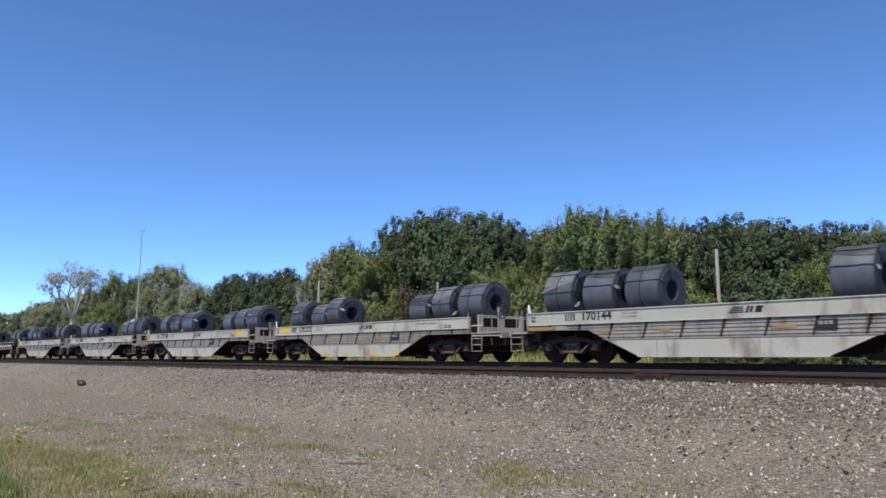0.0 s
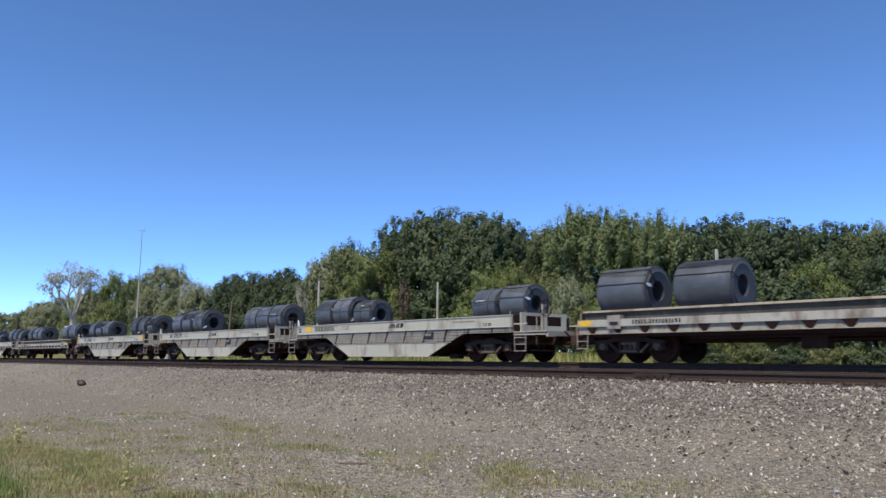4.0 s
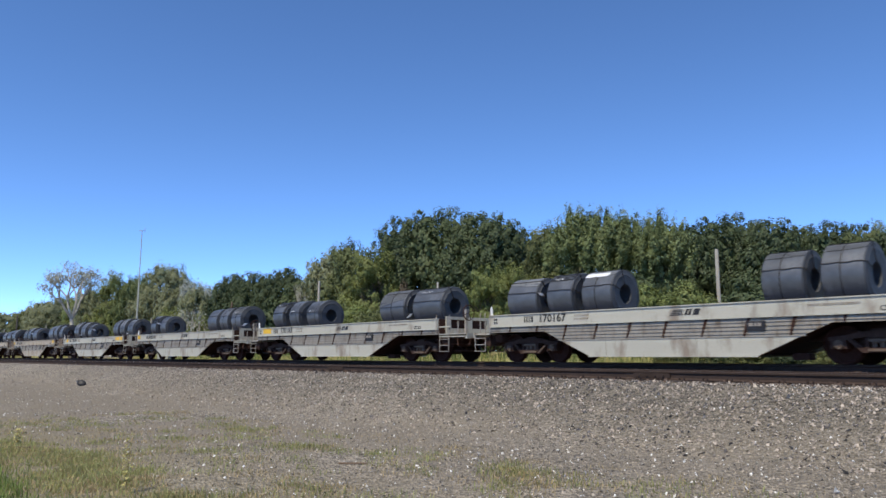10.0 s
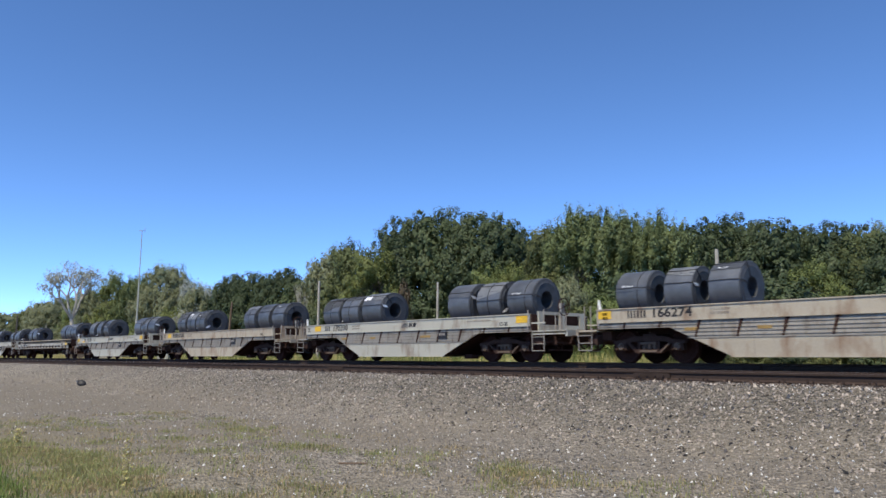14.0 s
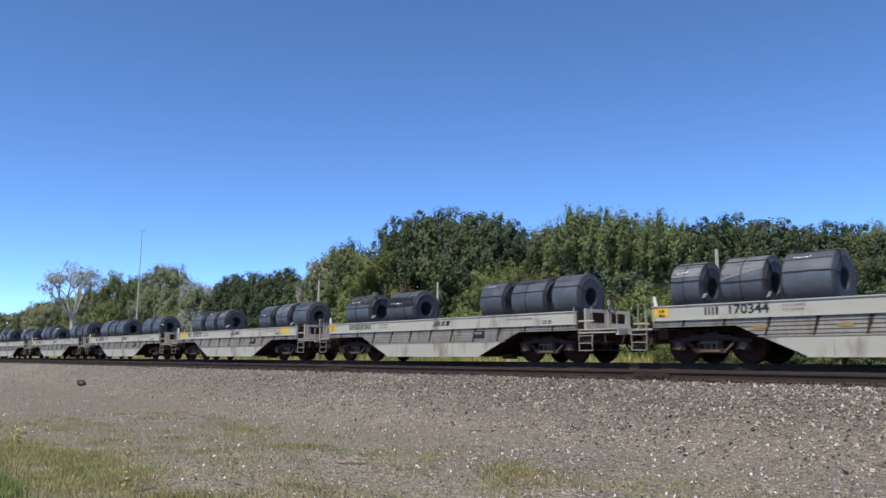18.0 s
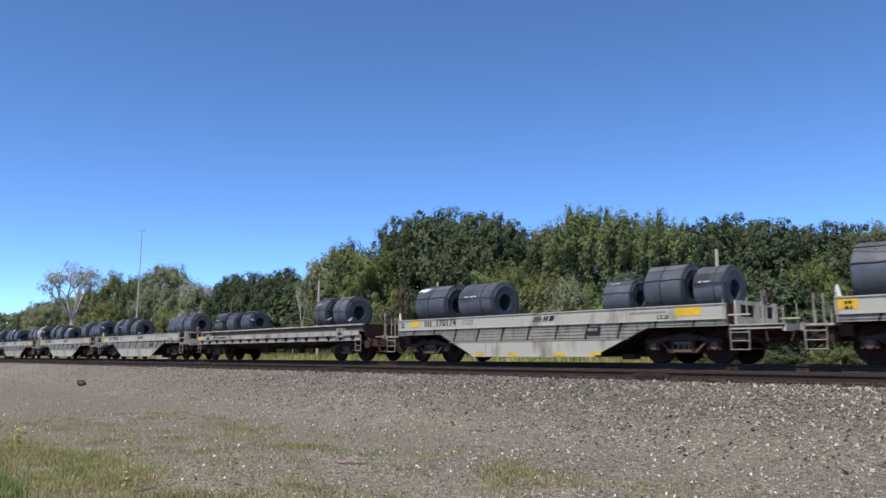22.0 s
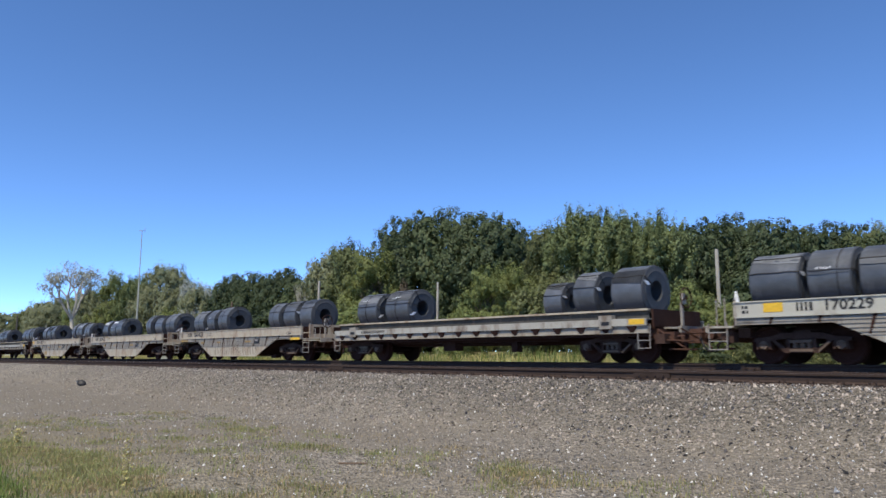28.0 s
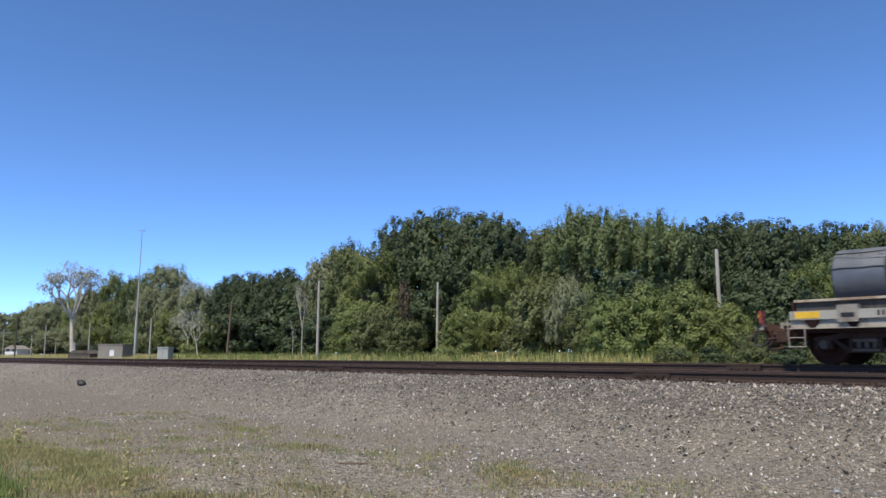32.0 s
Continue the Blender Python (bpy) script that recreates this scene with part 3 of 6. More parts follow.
WOOD_EDGE_MID = [
    ("oak", -93.0, 46.0, 10.03, 7.29),
    ("oak", -86.9, 46.0, 9.83, 7.16),
    ("oak", -77.8, 45.0, 9.53, 6.92),
    ("shade", -74.1, 45.0, 7.61, 7.86),
    ("silver", -68.3, 44.0, 10.48, 5.54),
    ("maple", -62.8, 44.0, 10.79, 7.74),
    ("light", -56.8, 42.0, 9.23, 6.58),
    ("oak", -57.9, 47.0, 12.81, 9.20),
    ("oak", -54.3, 48.0, 13.29, 9.53),
    ("oak", -49.0, 48.0, 12.24, 8.82),
    ("oak", -46.6, 48.0, 11.24, 8.14),
    ("oak", -50.0, 56.0, 10.68, 7.76),
]
WOOD_EDGE_EAST = [
    ("maple", -38.4, 46.0, 9.38, 6.85),
    ("poplar", -32.4, 42.0, 8.97, 6.47),
    ("poplar", -30.3, 43.0, 8.49, 6.19),
    ("poplar", -28.3, 44.0, 8.17, 6.01),
    ("oak", -30.6, 52.0, 9.21, 6.76),
    ("oak", -29.5, 56.0, 10.33, 7.52),
    ("oak", -26.2, 56.0, 9.61, 7.03),
    ("oak", -23.9, 58.0, 8.88, 6.54),
    ("oak", -21.8, 58.0, 9.03, 6.64),
    ("maple", -19.0, 56.0, 8.21, 6.08),
    ("oak", -15.0, 50.0, 7.50, 5.60),
    ("far", -12.5, 52.0, 7.77, 5.62),
]
LOW_GROWTH_WEST = [
    ("ash", -269.7, 60.0, 6.42, 18.76),
    ("ash", -196.0, 52.0, 5.26, 11.39),
    ("ash", -168.1, 50.0, 7.05, 8.65),
    ("ash", -143.4, 48.0, 6.83, 8.75),
    ("light", -123.4, 46.0, 5.85, 6.27),
    ("light", -110.3, 45.0, 6.34, 5.36),
    ("bush", -93.4, 42.0, 3.18, 5.06),
    ("bush", -88.1, 40.0, 4.4, 5.4),
    ("ash", -107.7, 46.0, 5.42, 6.16),
    ("shade", -85.7, 43.0, 5.68, 6.86),
    ("shade", -76.3, 42.0, 4.96, 6.29),
    ("shade", -70.3, 42.0, 4.09, 5.06),
]
LOW_GROWTH_MID = [
    ("shade", -61.8, 40.0, 3.86, 4.58),
    ("bush", -52.6, 37.0, 4.08, 4.73),
    ("shrub", -49.1, 37.0, 4.01, 4.99),
    ("shrub", -44.8, 36.0, 2.97, 3.83),
    ("shade", -50.3, 42.0, 5.26, 5.43),
    ("dead", -47.2, 38.0, 5.79, 1.55),
    ("bush", -37.7, 35.0, 3.03, 3.05),
    ("light", -39.0, 39.0, 6.17, 4.50),
    ("light", -36.4, 39.0, 6.03, 4.25),
    ("shrub", -31.4, 36.0, 4.72, 4.53),
    ("silver", -27.6, 34.0, 4.86, 2.43),
    ("shrub", -26.3, 34.0, 3.04, 3.13),
]
LOW_GROWTH_EAST = [
    ("shade", -27.3, 40.0, 4.96, 6.09),
    ("bush", -23.8, 33.0, 3.18, 3.24),
    ("bush", -21.5, 33.0, 3.59, 3.52),
    ("bush", -18.7, 32.0, 3.46, 3.29),
    ("bush", -17.0, 32.0, 2.52, 2.64),
    ("shrub", -15.0, 30.0, 1.35, 1.50),
    # the dark-leaved bushes from here on put deep shadow into leaf colour
    ("shade", -17.8, 40.0, 3.92, 4.13),
    ("shade", -14.5, 37.0, 2.91, 3.93),
    ("shade", -12.5, 37.0, 3.31, 3.78),
    ("light", -18.5, 45.0, 4.76, 3.73),
    ("shade", -21.4, 44.0, 4.13, 5.03),
    ("shade", -10.0, 35.0, 2.87, 3.42),
]
FOOT_SHRUBS = [
    ("shrub", -15.7, 25.5, 1.06, 1.59),
    ("shade", -14.0, 25.2, 1.03, 1.51),
    ("shrub", -12.3, 24.8, 1.07, 1.62),
    ("shade", -11.0, 24.8, 1.00, 1.56),
    ("shrub", -9.5, 24.6, 1.01, 1.74),
    ("shade", -8.3, 24.4, 1.01, 1.66),
]
BACK_FILL_A = [
    ("far", -226.8, 66.0, 13.05, 25.43),
    ("far", -178.0, 64.0, 12.62, 20.92),
    ("far", -147.1, 64.0, 10.91, 18.17),
    ("far", -94.7, 58.0, 10.15, 9.31),
    ("far", -83.2, 56.0, 12.14, 8.51),
]
BACK_FILL_B = [
    ("far", -54.2, 60.0, 11.54, 9.59),
    ("far", -48.9, 60.0, 10.95, 7.81),
    ("far", -37.5, 62.0, 9.89, 7.08),
    ("far", -33.6, 66.0, 10.37, 7.34),
    ("far", -28.1, 66.0, 9.72, 6.91),
    ("far", -23.2, 66.0, 9.15, 6.54),
    ("far", -19.5, 66.0, 9.0, 6.6),
    ("far", -16.0, 62.0, 8.2, 6.2),
    ("far", -22.9, 50.0, 7.4, 5.6),
    ("far", -19.5, 50.0, 6.0, 5.0),
]
def thicket(kind, y, rows, high):
    """A row of growth deep in the wood; the plants stand closer and smaller eastward."""
    return [(kind, x, y, high(x), wide) for x, wide in rows]


def receding(x, y, end, share):
    """Places along a row at y from x to end, spaced by a share of their distance from the origin's crossing."""
    rows = []
    while x < end:
        wide = share * math.hypot(x, y)
        rows.append((x, wide))
        x += 0.9 * wide
    return rows


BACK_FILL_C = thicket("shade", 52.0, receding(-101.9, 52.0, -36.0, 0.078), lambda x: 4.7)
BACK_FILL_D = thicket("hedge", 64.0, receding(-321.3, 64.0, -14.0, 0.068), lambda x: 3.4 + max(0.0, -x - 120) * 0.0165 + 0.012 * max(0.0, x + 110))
for row_of_plants in (WOOD_EDGE_WEST, WOOD_EDGE_MID, WOOD_EDGE_EAST, LOW_GROWTH_WEST, LOW_GROWTH_MID, LOW_GROWTH_EAST, FOOT_SHRUBS, BACK_FILL_A, BACK_FILL_B, BACK_FILL_C, BACK_FILL_D):
    for at, (kind, px, py, high, wide) in enumerate(row_of_plants):
        plant(kind, px, py, high, wide, at)


# ---- grass and weeds ----
def blades(name, label, n, spot, size, mat, seed, lean=0.35, wide=0.006, category="grass"):
    """Bent grass blades of two segments. spot(rng, n) gives places in plan, size the least and greatest height."""
    rng = np.random.default_rng(seed)
    xy = spot(rng, n)
    n = len(xy)
    z = np.array([ground_height(a, b) for a, b in xy]) - 0.01
    h = size[0] + (size[1] - size[0]) * rng.random(n) ** 1.6
    a = rng.random(n) * math.tau
    d = np.stack([np.cos(a), np.sin(a)], 1)
    off = d * (h * lean * rng.random(n))[:, None]
    w = np.stack([-d[:, 1], d[:, 0]], 1) * (wide * (0.6 + rng.random(n)))[:, None]
    def at(k, t, s):
        return np.concatenate([xy + off * k + w * s, (z + h * t)[:, None]], 1)
    v = np.stack([at(0, 0, -1), at(0, 0, 1), at(0.35, 0.6, 0.8), at(0.35, 0.6, -0.8), at(1.0, 1.0, 0)], 1).reshape(-1, 3)
    k = 5 * np.arange(n)
    me = bpy.data.meshes.new(name)
    quads = np.stack([k, k + 1, k + 2, k + 3], 1).tolist()
    tris = np.stack([k + 3, k + 2, k + 4], 1).tolist()
    me.from_pydata(v.tolist(), [], quads + tris)
    me.materials.append(mat)
    return tagged(new(name, me), label, category, kind="stuff")


def tufted(x0, x1, y0, y1, tufts, spread, keep=None):
    """Places gathered in tufts within a rectangle of the plan; keep(x, y) between 0 and 1 thins them out."""
    def spot(rng, n):
        c = np.stack([x0 + (x1 - x0) * rng.random(tufts), y0 + (y1 - y0) * rng.random(tufts)], 1)
        if keep:
            c = c[[rng.random() < keep(a, b) for a, b in c]]
        p = c[rng.integers(0, len(c), n)] + rng.normal(0, spread, (n, 2))
        return p
    return spot


def verge(x, y):
    """Where the yard's grass grows: thick in the west corner, in loose patches with bare gravel between them."""
    def spot(cx, cy, rx, ry, turn=0.0):
        c, sn = math.cos(turn), math.sin(turn)
        u, w = ((x - cx) * c + (y - cy) * sn) / rx, ((y - cy) * c - (x - cx) * sn) / ry
        return math.exp(-(u * u + w * w) ** 1.5)
    thick = max(spot(-11.8, 2.95, 4.0, 0.75, 0.10), 0.8 * spot(-8.3, 3.1, 2.2, 0.5), 0.20 * spot(-10.6, 6.5, 1.7, 0.40, 0.35),
                0.36 * spot(-5.9, 6.7, 1.9, 0.50, -0.35), 0.25 * spot(-6.6, 4.6, 1.5, 0.4), 0.07)
    return thick * min(max(0.62 + 1.3 * noise.noise((x * 0.9, y * 0.9, 2.0)), 0.05), 1.0)


def corner(x, y):
    return min(max((2.5 - y) / 0.7 + 0.25 * noise.noise((x, y, 1.0)), 0.0), 1.0)


def beyond(x, y):
    return min(max(0.75 + 1.0 * noise.noise((x * 0.12, y * 0.3, 5.0)), 0.1), 1.0)


blades("grass", "short dry yellow grass on the gravel verge", 34000, tufted(-20, -2, 1.2, 8.5, 9500, 0.13, verge), (0.010, 0.075), M_DRY, 21, 0.9, 0.004)
blades("grass", "low green and yellow grass on the gravel verge", 40000, tufted(-20, -2, 1.2, 8.0, 7500, 0.13, verge), (0.012, 0.10), M_GRASS, 22, 0.8, 0.004)
blades("grass", "fresh green grass tufts at the verge", 17000, tufted(-18, -6, 1.2, 3.6, 900, 0.12, corner), (0.03, 0.17), M_GREEN, 23, 0.7, 0.004)
blades("tall_grass", "tall yellow-green grass beyond the track", 46000, tufted(-95, 2, 22.2, 30.5, 9000, 0.25, beyond), (0.22, 0.70), M_MEADOW, 24, 0.6, wide=0.013)
blades("tall_grass", "green weeds at the foot of the bushes", 10000, tufted(-70, 4, 25, 31.5, 1500, 0.10, beyond), (0.3, 0.95), M_GREEN, 25, wide=0.016)
blades("tall_grass", "far yellow grass along the line", 14000, tufted(-260, -90, 22.8, 34, 2200, 0.5, beyond), (0.3, 0.8), M_MEADOW, 26, wide=0.03)


def weed(x, y, height, seed, mat, label):
    """A tall stalk with narrow leaves up its length."""
    rnd = random.Random(seed)
    ob = empty("weed", label, "weed", "tall weeds on the verge")
    bm = bmesh.new()
    bend = Vector((rnd.uniform(-0.05, 0.05), rnd.uniform(-0.05, 0.05), 0))
    pts = [Vector((0, 0, 0)) + bend * (k / 5) ** 2 * 2 + Vector((0, 0, height * k / 5)) for k in range(6)]
    for a, b in zip(pts, pts[1:]):
        rod(bm, a, b, 0.006, 0.005, sides=5)
    part("stalk", bm, M_DRY, ob)
    rng = np.random.default_rng(seed)
    n = 110
    t = 0.15 + 0.85 * rng.random(n)
    c = np.stack([rng.normal(0, 0.022, n), rng.normal(0, 0.022, n), t * height], 1)
    v, f = leaves(rng, c, np.tile([0, 0, 1.0], (n, 1)), 0.028)
    me = bpy.data.meshes.new("weed_leaves")
    me.from_pydata(v.tolist(), [], f.tolist())
    me.materials.append(mat)
    part("foliage", me, None, ob)
    ob.location = (x, y, ground_height(x, y) - 0.01)


weed(-8.4, 3.02, 0.58, 1, M_MEADOW, "tall leafy weed stalk on the gravel verge")
weed(-13.9, 3.25, 0.26, 2, M_MEADOW, "dry straw-coloured weed stalk on the gravel verge")


# ---- poles, mast and bare trees ----
def pole(x, y, high, r, label, mat=M_POLE, lean=(0, 0), arm=False):
    ob = empty("utility_pole", label, "pole", "old line poles beside the track")
    g = -0.95
    bm = bmesh.new()
    for k in range(4):
        a, b = k / 4, (k + 1) / 4
        rod(bm, (lean[0] * a, lean[1] * a, high * a), (lean[0] * b, lean[1] * b, high * b), r * (1 - 0.22 * a), r * (1 - 0.22 * b), sides=10, caps=k == 3)
    part("shaft", bm, mat, ob)
    if arm:
        part("crossarm", box(bmesh.new(), -0.06, 0.06, -1.2, 1.2, high - 0.6, high - 0.45), mat, ob)
    ob.location = (x, y, g)
    return ob


pole(-73.6, 28, 4.8, 0.09, "weathered grey wooden pole cut off at the top", lean=(0.05, 0))
pole(-44.1, 28, 6.25, 0.10, "weathered grey wooden pole cut off at the top", lean=(0.06, 0))
pole(-42.2, 37, 6.6, 0.11, "weathered grey wooden pole cut off at the top", lean=(0.10, 0))
pole(-19.45, 36, 6.6, 0.115, "weathered grey wooden pole cut off at the top", lean=(-0.02, 0))
pole(-142.1, 30, 5.5, 0.09, "weathered wooden pole with a crossarm", arm=True)
pole(-91.8, 28, 5.05, 0.08, "weathered grey wooden pole in the grass")
pole(-109.7, 28, 5.25, 0.08, "weathered grey wooden pole in the grass")
pole(-120.5, 29, 4.2, 0.07, "thin weathered pole in the grass")
pole(-112.3, 30, 3.5, 0.06, "short thin post in the grass")
pole(-125.2, 28, 7.1, 0.13, "weathered brown wooden pole in the grass", M_BARK)
pole(-158, 32, 6.5, 0.16, "far utility pole with a crossarm", M_BARK, arm=True)
pole(-61.6, 30, 5.8, 0.11, "brown leaning snag in front of the trees", M_SNAG, lean=(0.75, 0))


def mast(x, y, high):
    ob = empty("antenna_mast", "tall thin grey antenna mast beside the cabinets", "mast")
    bm = bmesh.new()
    rod(bm, (0, 0, 0), (0.05, 0, 4.6), 0.15, 0.13, sides=10)
    part("lower_tube", bm, M_MAST, ob)
    bm = bmesh.new()
    rod(bm, (0.05, 0, 4.6), (0.10, 0, 8.2), 0.10, 0.085, sides=8)
    part("middle_tube", bm, M_MAST, ob)
    bm = bmesh.new()
    rod(bm, (0.10, 0, 8.2), (0.2, 0, high), 0.055, 0.04, sides=8)
    part("upper_tube", bm, M_MAST, ob)
    bm = bmesh.new()
    rod(bm, (0.2, -0.35, high - 0.08), (0.2, 0.35, high - 0.08), 0.03, sides=6)
    rod(bm, (0.2, 0.3, high - 0.1), (0.2, 0.3, high + 0.3), 0.025, sides=6)
    part("aerial", bm, M_MAST, ob)
    bm = box(bmesh.new(), -0.3, 0.3, -0.3, 0.3, -0.2, 0.12)
    part("footing", bevelled(bm, 0.03), M_CABINET, ob)
    ob.location = (x, y, ground_height(x, y))


mast(-83.0, 30.0, 13.9)


def bare_tree(x, y, high, girth, seed, foliage, whitewash):
    ob = empty("bare_tree", "half-dead tree with pale bare limbs and thin grey leaves", "tree")
    rnd = random.Random(seed)
    bm = bmesh.new()
    tips = []

    def grow(a, way, length, r, level):
        b = a + way * length
        mid = a.lerp(b, 0.5) + Vector((rnd.uniform(-1, 1), rnd.uniform(-1, 1), rnd.uniform(-0.5, 0.5))) * length * 0.07
        rod(bm, a, mid, r, r * 0.82, sides=8 if level == 0 else 5, caps=False)
        rod(bm, mid, b, r * 0.82, r * 0.62, sides=8 if level == 0 else 5, caps=level == 4)
        if level >= 2:
            tips.append(b)
        if level == 4:
            return
        for k in range(3 if level else 4):
            turn = k * math.tau / (3 if level else 4) + rnd.uniform(-0.6, 0.6)
            out = Vector((math.cos(turn), math.sin(turn), 0)) * rnd.uniform(0.45, 1.0)
            grow(mid.lerp(b, rnd.uniform(0.5, 1.0)) if level else b, (way + out * 0.85 + Vector((0, 0, 0.25))).normalized(), length * rnd.uniform(0.50, 0.74), r * 0.60, level + 1)

    grow(Vector((0, 0, 0)), Vector((-0.34, 0, 1)).normalized(), high * 0.42, girth, 0)
    part("trunk", bm, M_PALEBARK, ob)
    if whitewash:
        part("painted_base", rod(bmesh.new(), (0, 0, 0.05), (-0.75, 0, 2.2), girth * 1.15, girth * 1.08, sides=10), M_HOUSE, ob, "whitewashed lower trunk")
    rng = np.random.default_rng(seed)
    t = np.array([tuple(v) for v in tips])
    c = t[rng.integers(0, len(t), foliage)] + rng.normal(0, 0.36, (foliage, 3))
    v, f = leaves(rng, c, np.tile([0, 0, 0.6], (foliage, 1)), 0.19)
    me = bpy.data.meshes.new("thin_leaves")
    me.from_pydata(v.tolist(), [], f.tolist())
    me.materials.append(M_ASHLEAF)
    part("thin_leaves", me, None, ob)
    ob.location = (x, y, ground_height(x, y) - 0.05)


bare_tree(-114.7, 33, 14.1, 0.34, 77, 3000, True)
bare_tree(-87.4, 38, 5.6, 0.10, 41, 160, False)
bare_tree(-85.2, 38, 4.8, 0.08, 43, 120, False)
for x, y, h, seed in ((-54.3, 33.0, 5.9, 31), (-55.7, 33.0, 3.0, 32)):
    ob = empty("dead_sapling", "bare white dead sapling among the green", "tree")
    part("trunk", limbs_mesh("sapling_limbs", seed, 1.0, 0.26, 0.010, M_PALEBARK, levels=3, fork=3, bare_base=0.42), None, ob)
    ob.matrix_basis = pose(x, y, ground_height(x, y) - 0.05, 0, 0, 40)
    ob.scale = (h, h, h)


# ---- trackside boxes, far house, clutter ----
def cabinet(x, y, turn, w, d, h, label, mat, notice=False, peaked=0.0):
    ob = empty("equipment_cabinet", label, "cabinet", "trackside equipment")
    bm = bevelled(box(bmesh.new(), -w / 2, w / 2, -d / 2, d / 2, 0.1, h - 0.08), 0.02)
    part("housing", bm, mat, ob)
    bm = bmesh.new()
    if peaked:
        prism(bm, [(-w / 2 - 0.08, h - 0.08), (w / 2 + 0.08, h - 0.08), (w / 2 * 0.5, h + peaked), (-w / 2 * 0.5, h + peaked)], -d / 2 - 0.06, d / 2 + 0.06)
    else:
        bevelled(box(bm, -w / 2 - 0.05, w / 2 + 0.05, -d / 2 - 0.05, d / 2 + 0.05, h - 0.08, h), 0.015)
    part("roof", bm, mat, ob)
    part("plinth", box(bmesh.new(), -w / 2 + 0.05, w / 2 - 0.05, -d / 2 + 0.05, d / 2 - 0.05, -0.15, 0.1), M_CABINET, ob)
    for k in (-1, 1):
        part("door", box(bmesh.new(), min(k * 0.02, k * (w / 2 - 0.08)), max(k * 0.02, k * (w / 2 - 0.08)), -d / 2 - 0.02, -d / 2 - 0.001, 0.2, h - 0.2), mat, ob)
    if notice:
        part("notice", box(bmesh.new(), -0.05, 0.45, -d / 2 - 0.03, -d / 2 - 0.022, 0.55, 1.15), M_HOUSE, ob, "white notice plate")
    ob.matrix_basis = pose(x, y, ground_height(x, y), 0, 0, turn)


cabinet(-80.0, 27.0, 38, 2.7, 1.8, 1.75, "grey steel signal bungalow in the grass", M_CABINET, True)
cabinet(-86.3, 26.0, 38, 2.6, 2.0, 1.0, "brown-grey low shed behind the track", M_BARK, peaked=0.25)
cabinet(-62.3, 25.0, 38, 0.95, 0.8, 1.45, "pale grey relay cabinet in the grass", M_MAST)


def house(x, y, turn, w, d, h):
    ob = empty("house", "small white far house with a pale roof", "house")
    part("wall", box(bmesh.new(), -w / 2, w / 2, -d / 2, d / 2, 0, h), M_HOUSE, ob)
    bm = prism(bmesh.new(), [(-w / 2 - 0.3, h), (w / 2 + 0.3, h), (0, h + w * 0.28)], -d / 2 - 0.3, d / 2 + 0.3)
    part("roof", bm, M_GALV, ob)
    for k in (-0.25, 0.25):
        part("window", box(bmesh.new(), k * w - 0.4, k * w + 0.4, -d / 2 - 0.03, -d / 2 - 0.002, 0.9, 2.0), M_BLACK, ob)
    ob.matrix_basis = pose(x, y, ground_height(x, y), 0, 0, turn)


house(-186.0, 42, 38, 2.9, 3.6, 1.35)


def lump(x, y):
    ob = empty("rubber_scrap", "black scrap of rubber and metal on the stones", "debris")
    bm = bmesh.new()
    bmesh.ops.create_icosphere(bm, subdivisions=2, radius=0.19)
    for v in bm.verts:
        v.co = Vector((v.co.x * 1.15, v.co.y * 0.8, max(v.co.z, -0.12) * 0.85)) * (1 + 0.3 * noise.noise(v.co * 5))
    part("lump", bm, M_STRAP, ob)
    part("pale_end", bevelled(box(bmesh.new(), -0.16, -0.08, -0.17, -0.10, 0.04, 0.14), 0.02), M_GALV, ob, "pale metal end")
    ob.matrix_basis = pose(x, y, ground_height(x, y) + 0.1, 0, 0, 30)


lump(-35.6, 10.65)


def scrap(x, y, turn, length, w, h, mat, name, label):
    bm = bevelled(box(bmesh.new(), -length / 2, length / 2, -w / 2, w / 2, 0, h), 0.015)
    for v in bm.verts:
        v.co.z += 0.01 * noise.noise(v.co * 3)
    ob = tagged(part(name, bm, mat), label, "debris", "scrap beside the track")
    ob.matrix_basis = pose(x, y, ground_height(x, y) + 0.01, 0, 0, turn)


for k, (x, y, turn, length) in enumerate(((-16.8, 21.6, 4, 2.6), (-14.0, 21.9, -6, 2.6), (-12.2, 21.5, 10, 2.5), (-10.5, 22.0, -3, 2.6), (-13.2, 21.3, 2, 1.8))):
    scrap(x, y, turn, length, 0.23, 0.18, M_TIE, "old_tie", "discarded weathered wooden tie beside the track")
scrap(-11.3, 21.7, 80, 0.5, 0.12, 0.4, M_GALV, "steel_plate", "pale steel plate standing beside the track")
scrap(-15.4, 21.4, 30, 0.6, 0.25, 0.08, M_RUST, "steel_plate", "rusty steel plate beside the track")
for x, y, turn, length in ((-37.4, 11.4, 40, 0.4), (-37.5, 12.1, 10, 0.35), (-8.63, 6.08, 40, 0.4), (-13.4, 3.08, 33, 0.6)):
    scrap(x, y, turn, length, 0.03, 0.015, M_SNAG, "wood_scrap", "dark splinter of wood on the gravel")


# ---- the train ----
# Car space: x runs forward from the middle of the car, y away from the near side, z up from the rail head.
HALF_A, HALF_B = 6.5, 7.45
WHEEL_R, WHEELBASE = 0.457, 1.78
FACE = 1.45


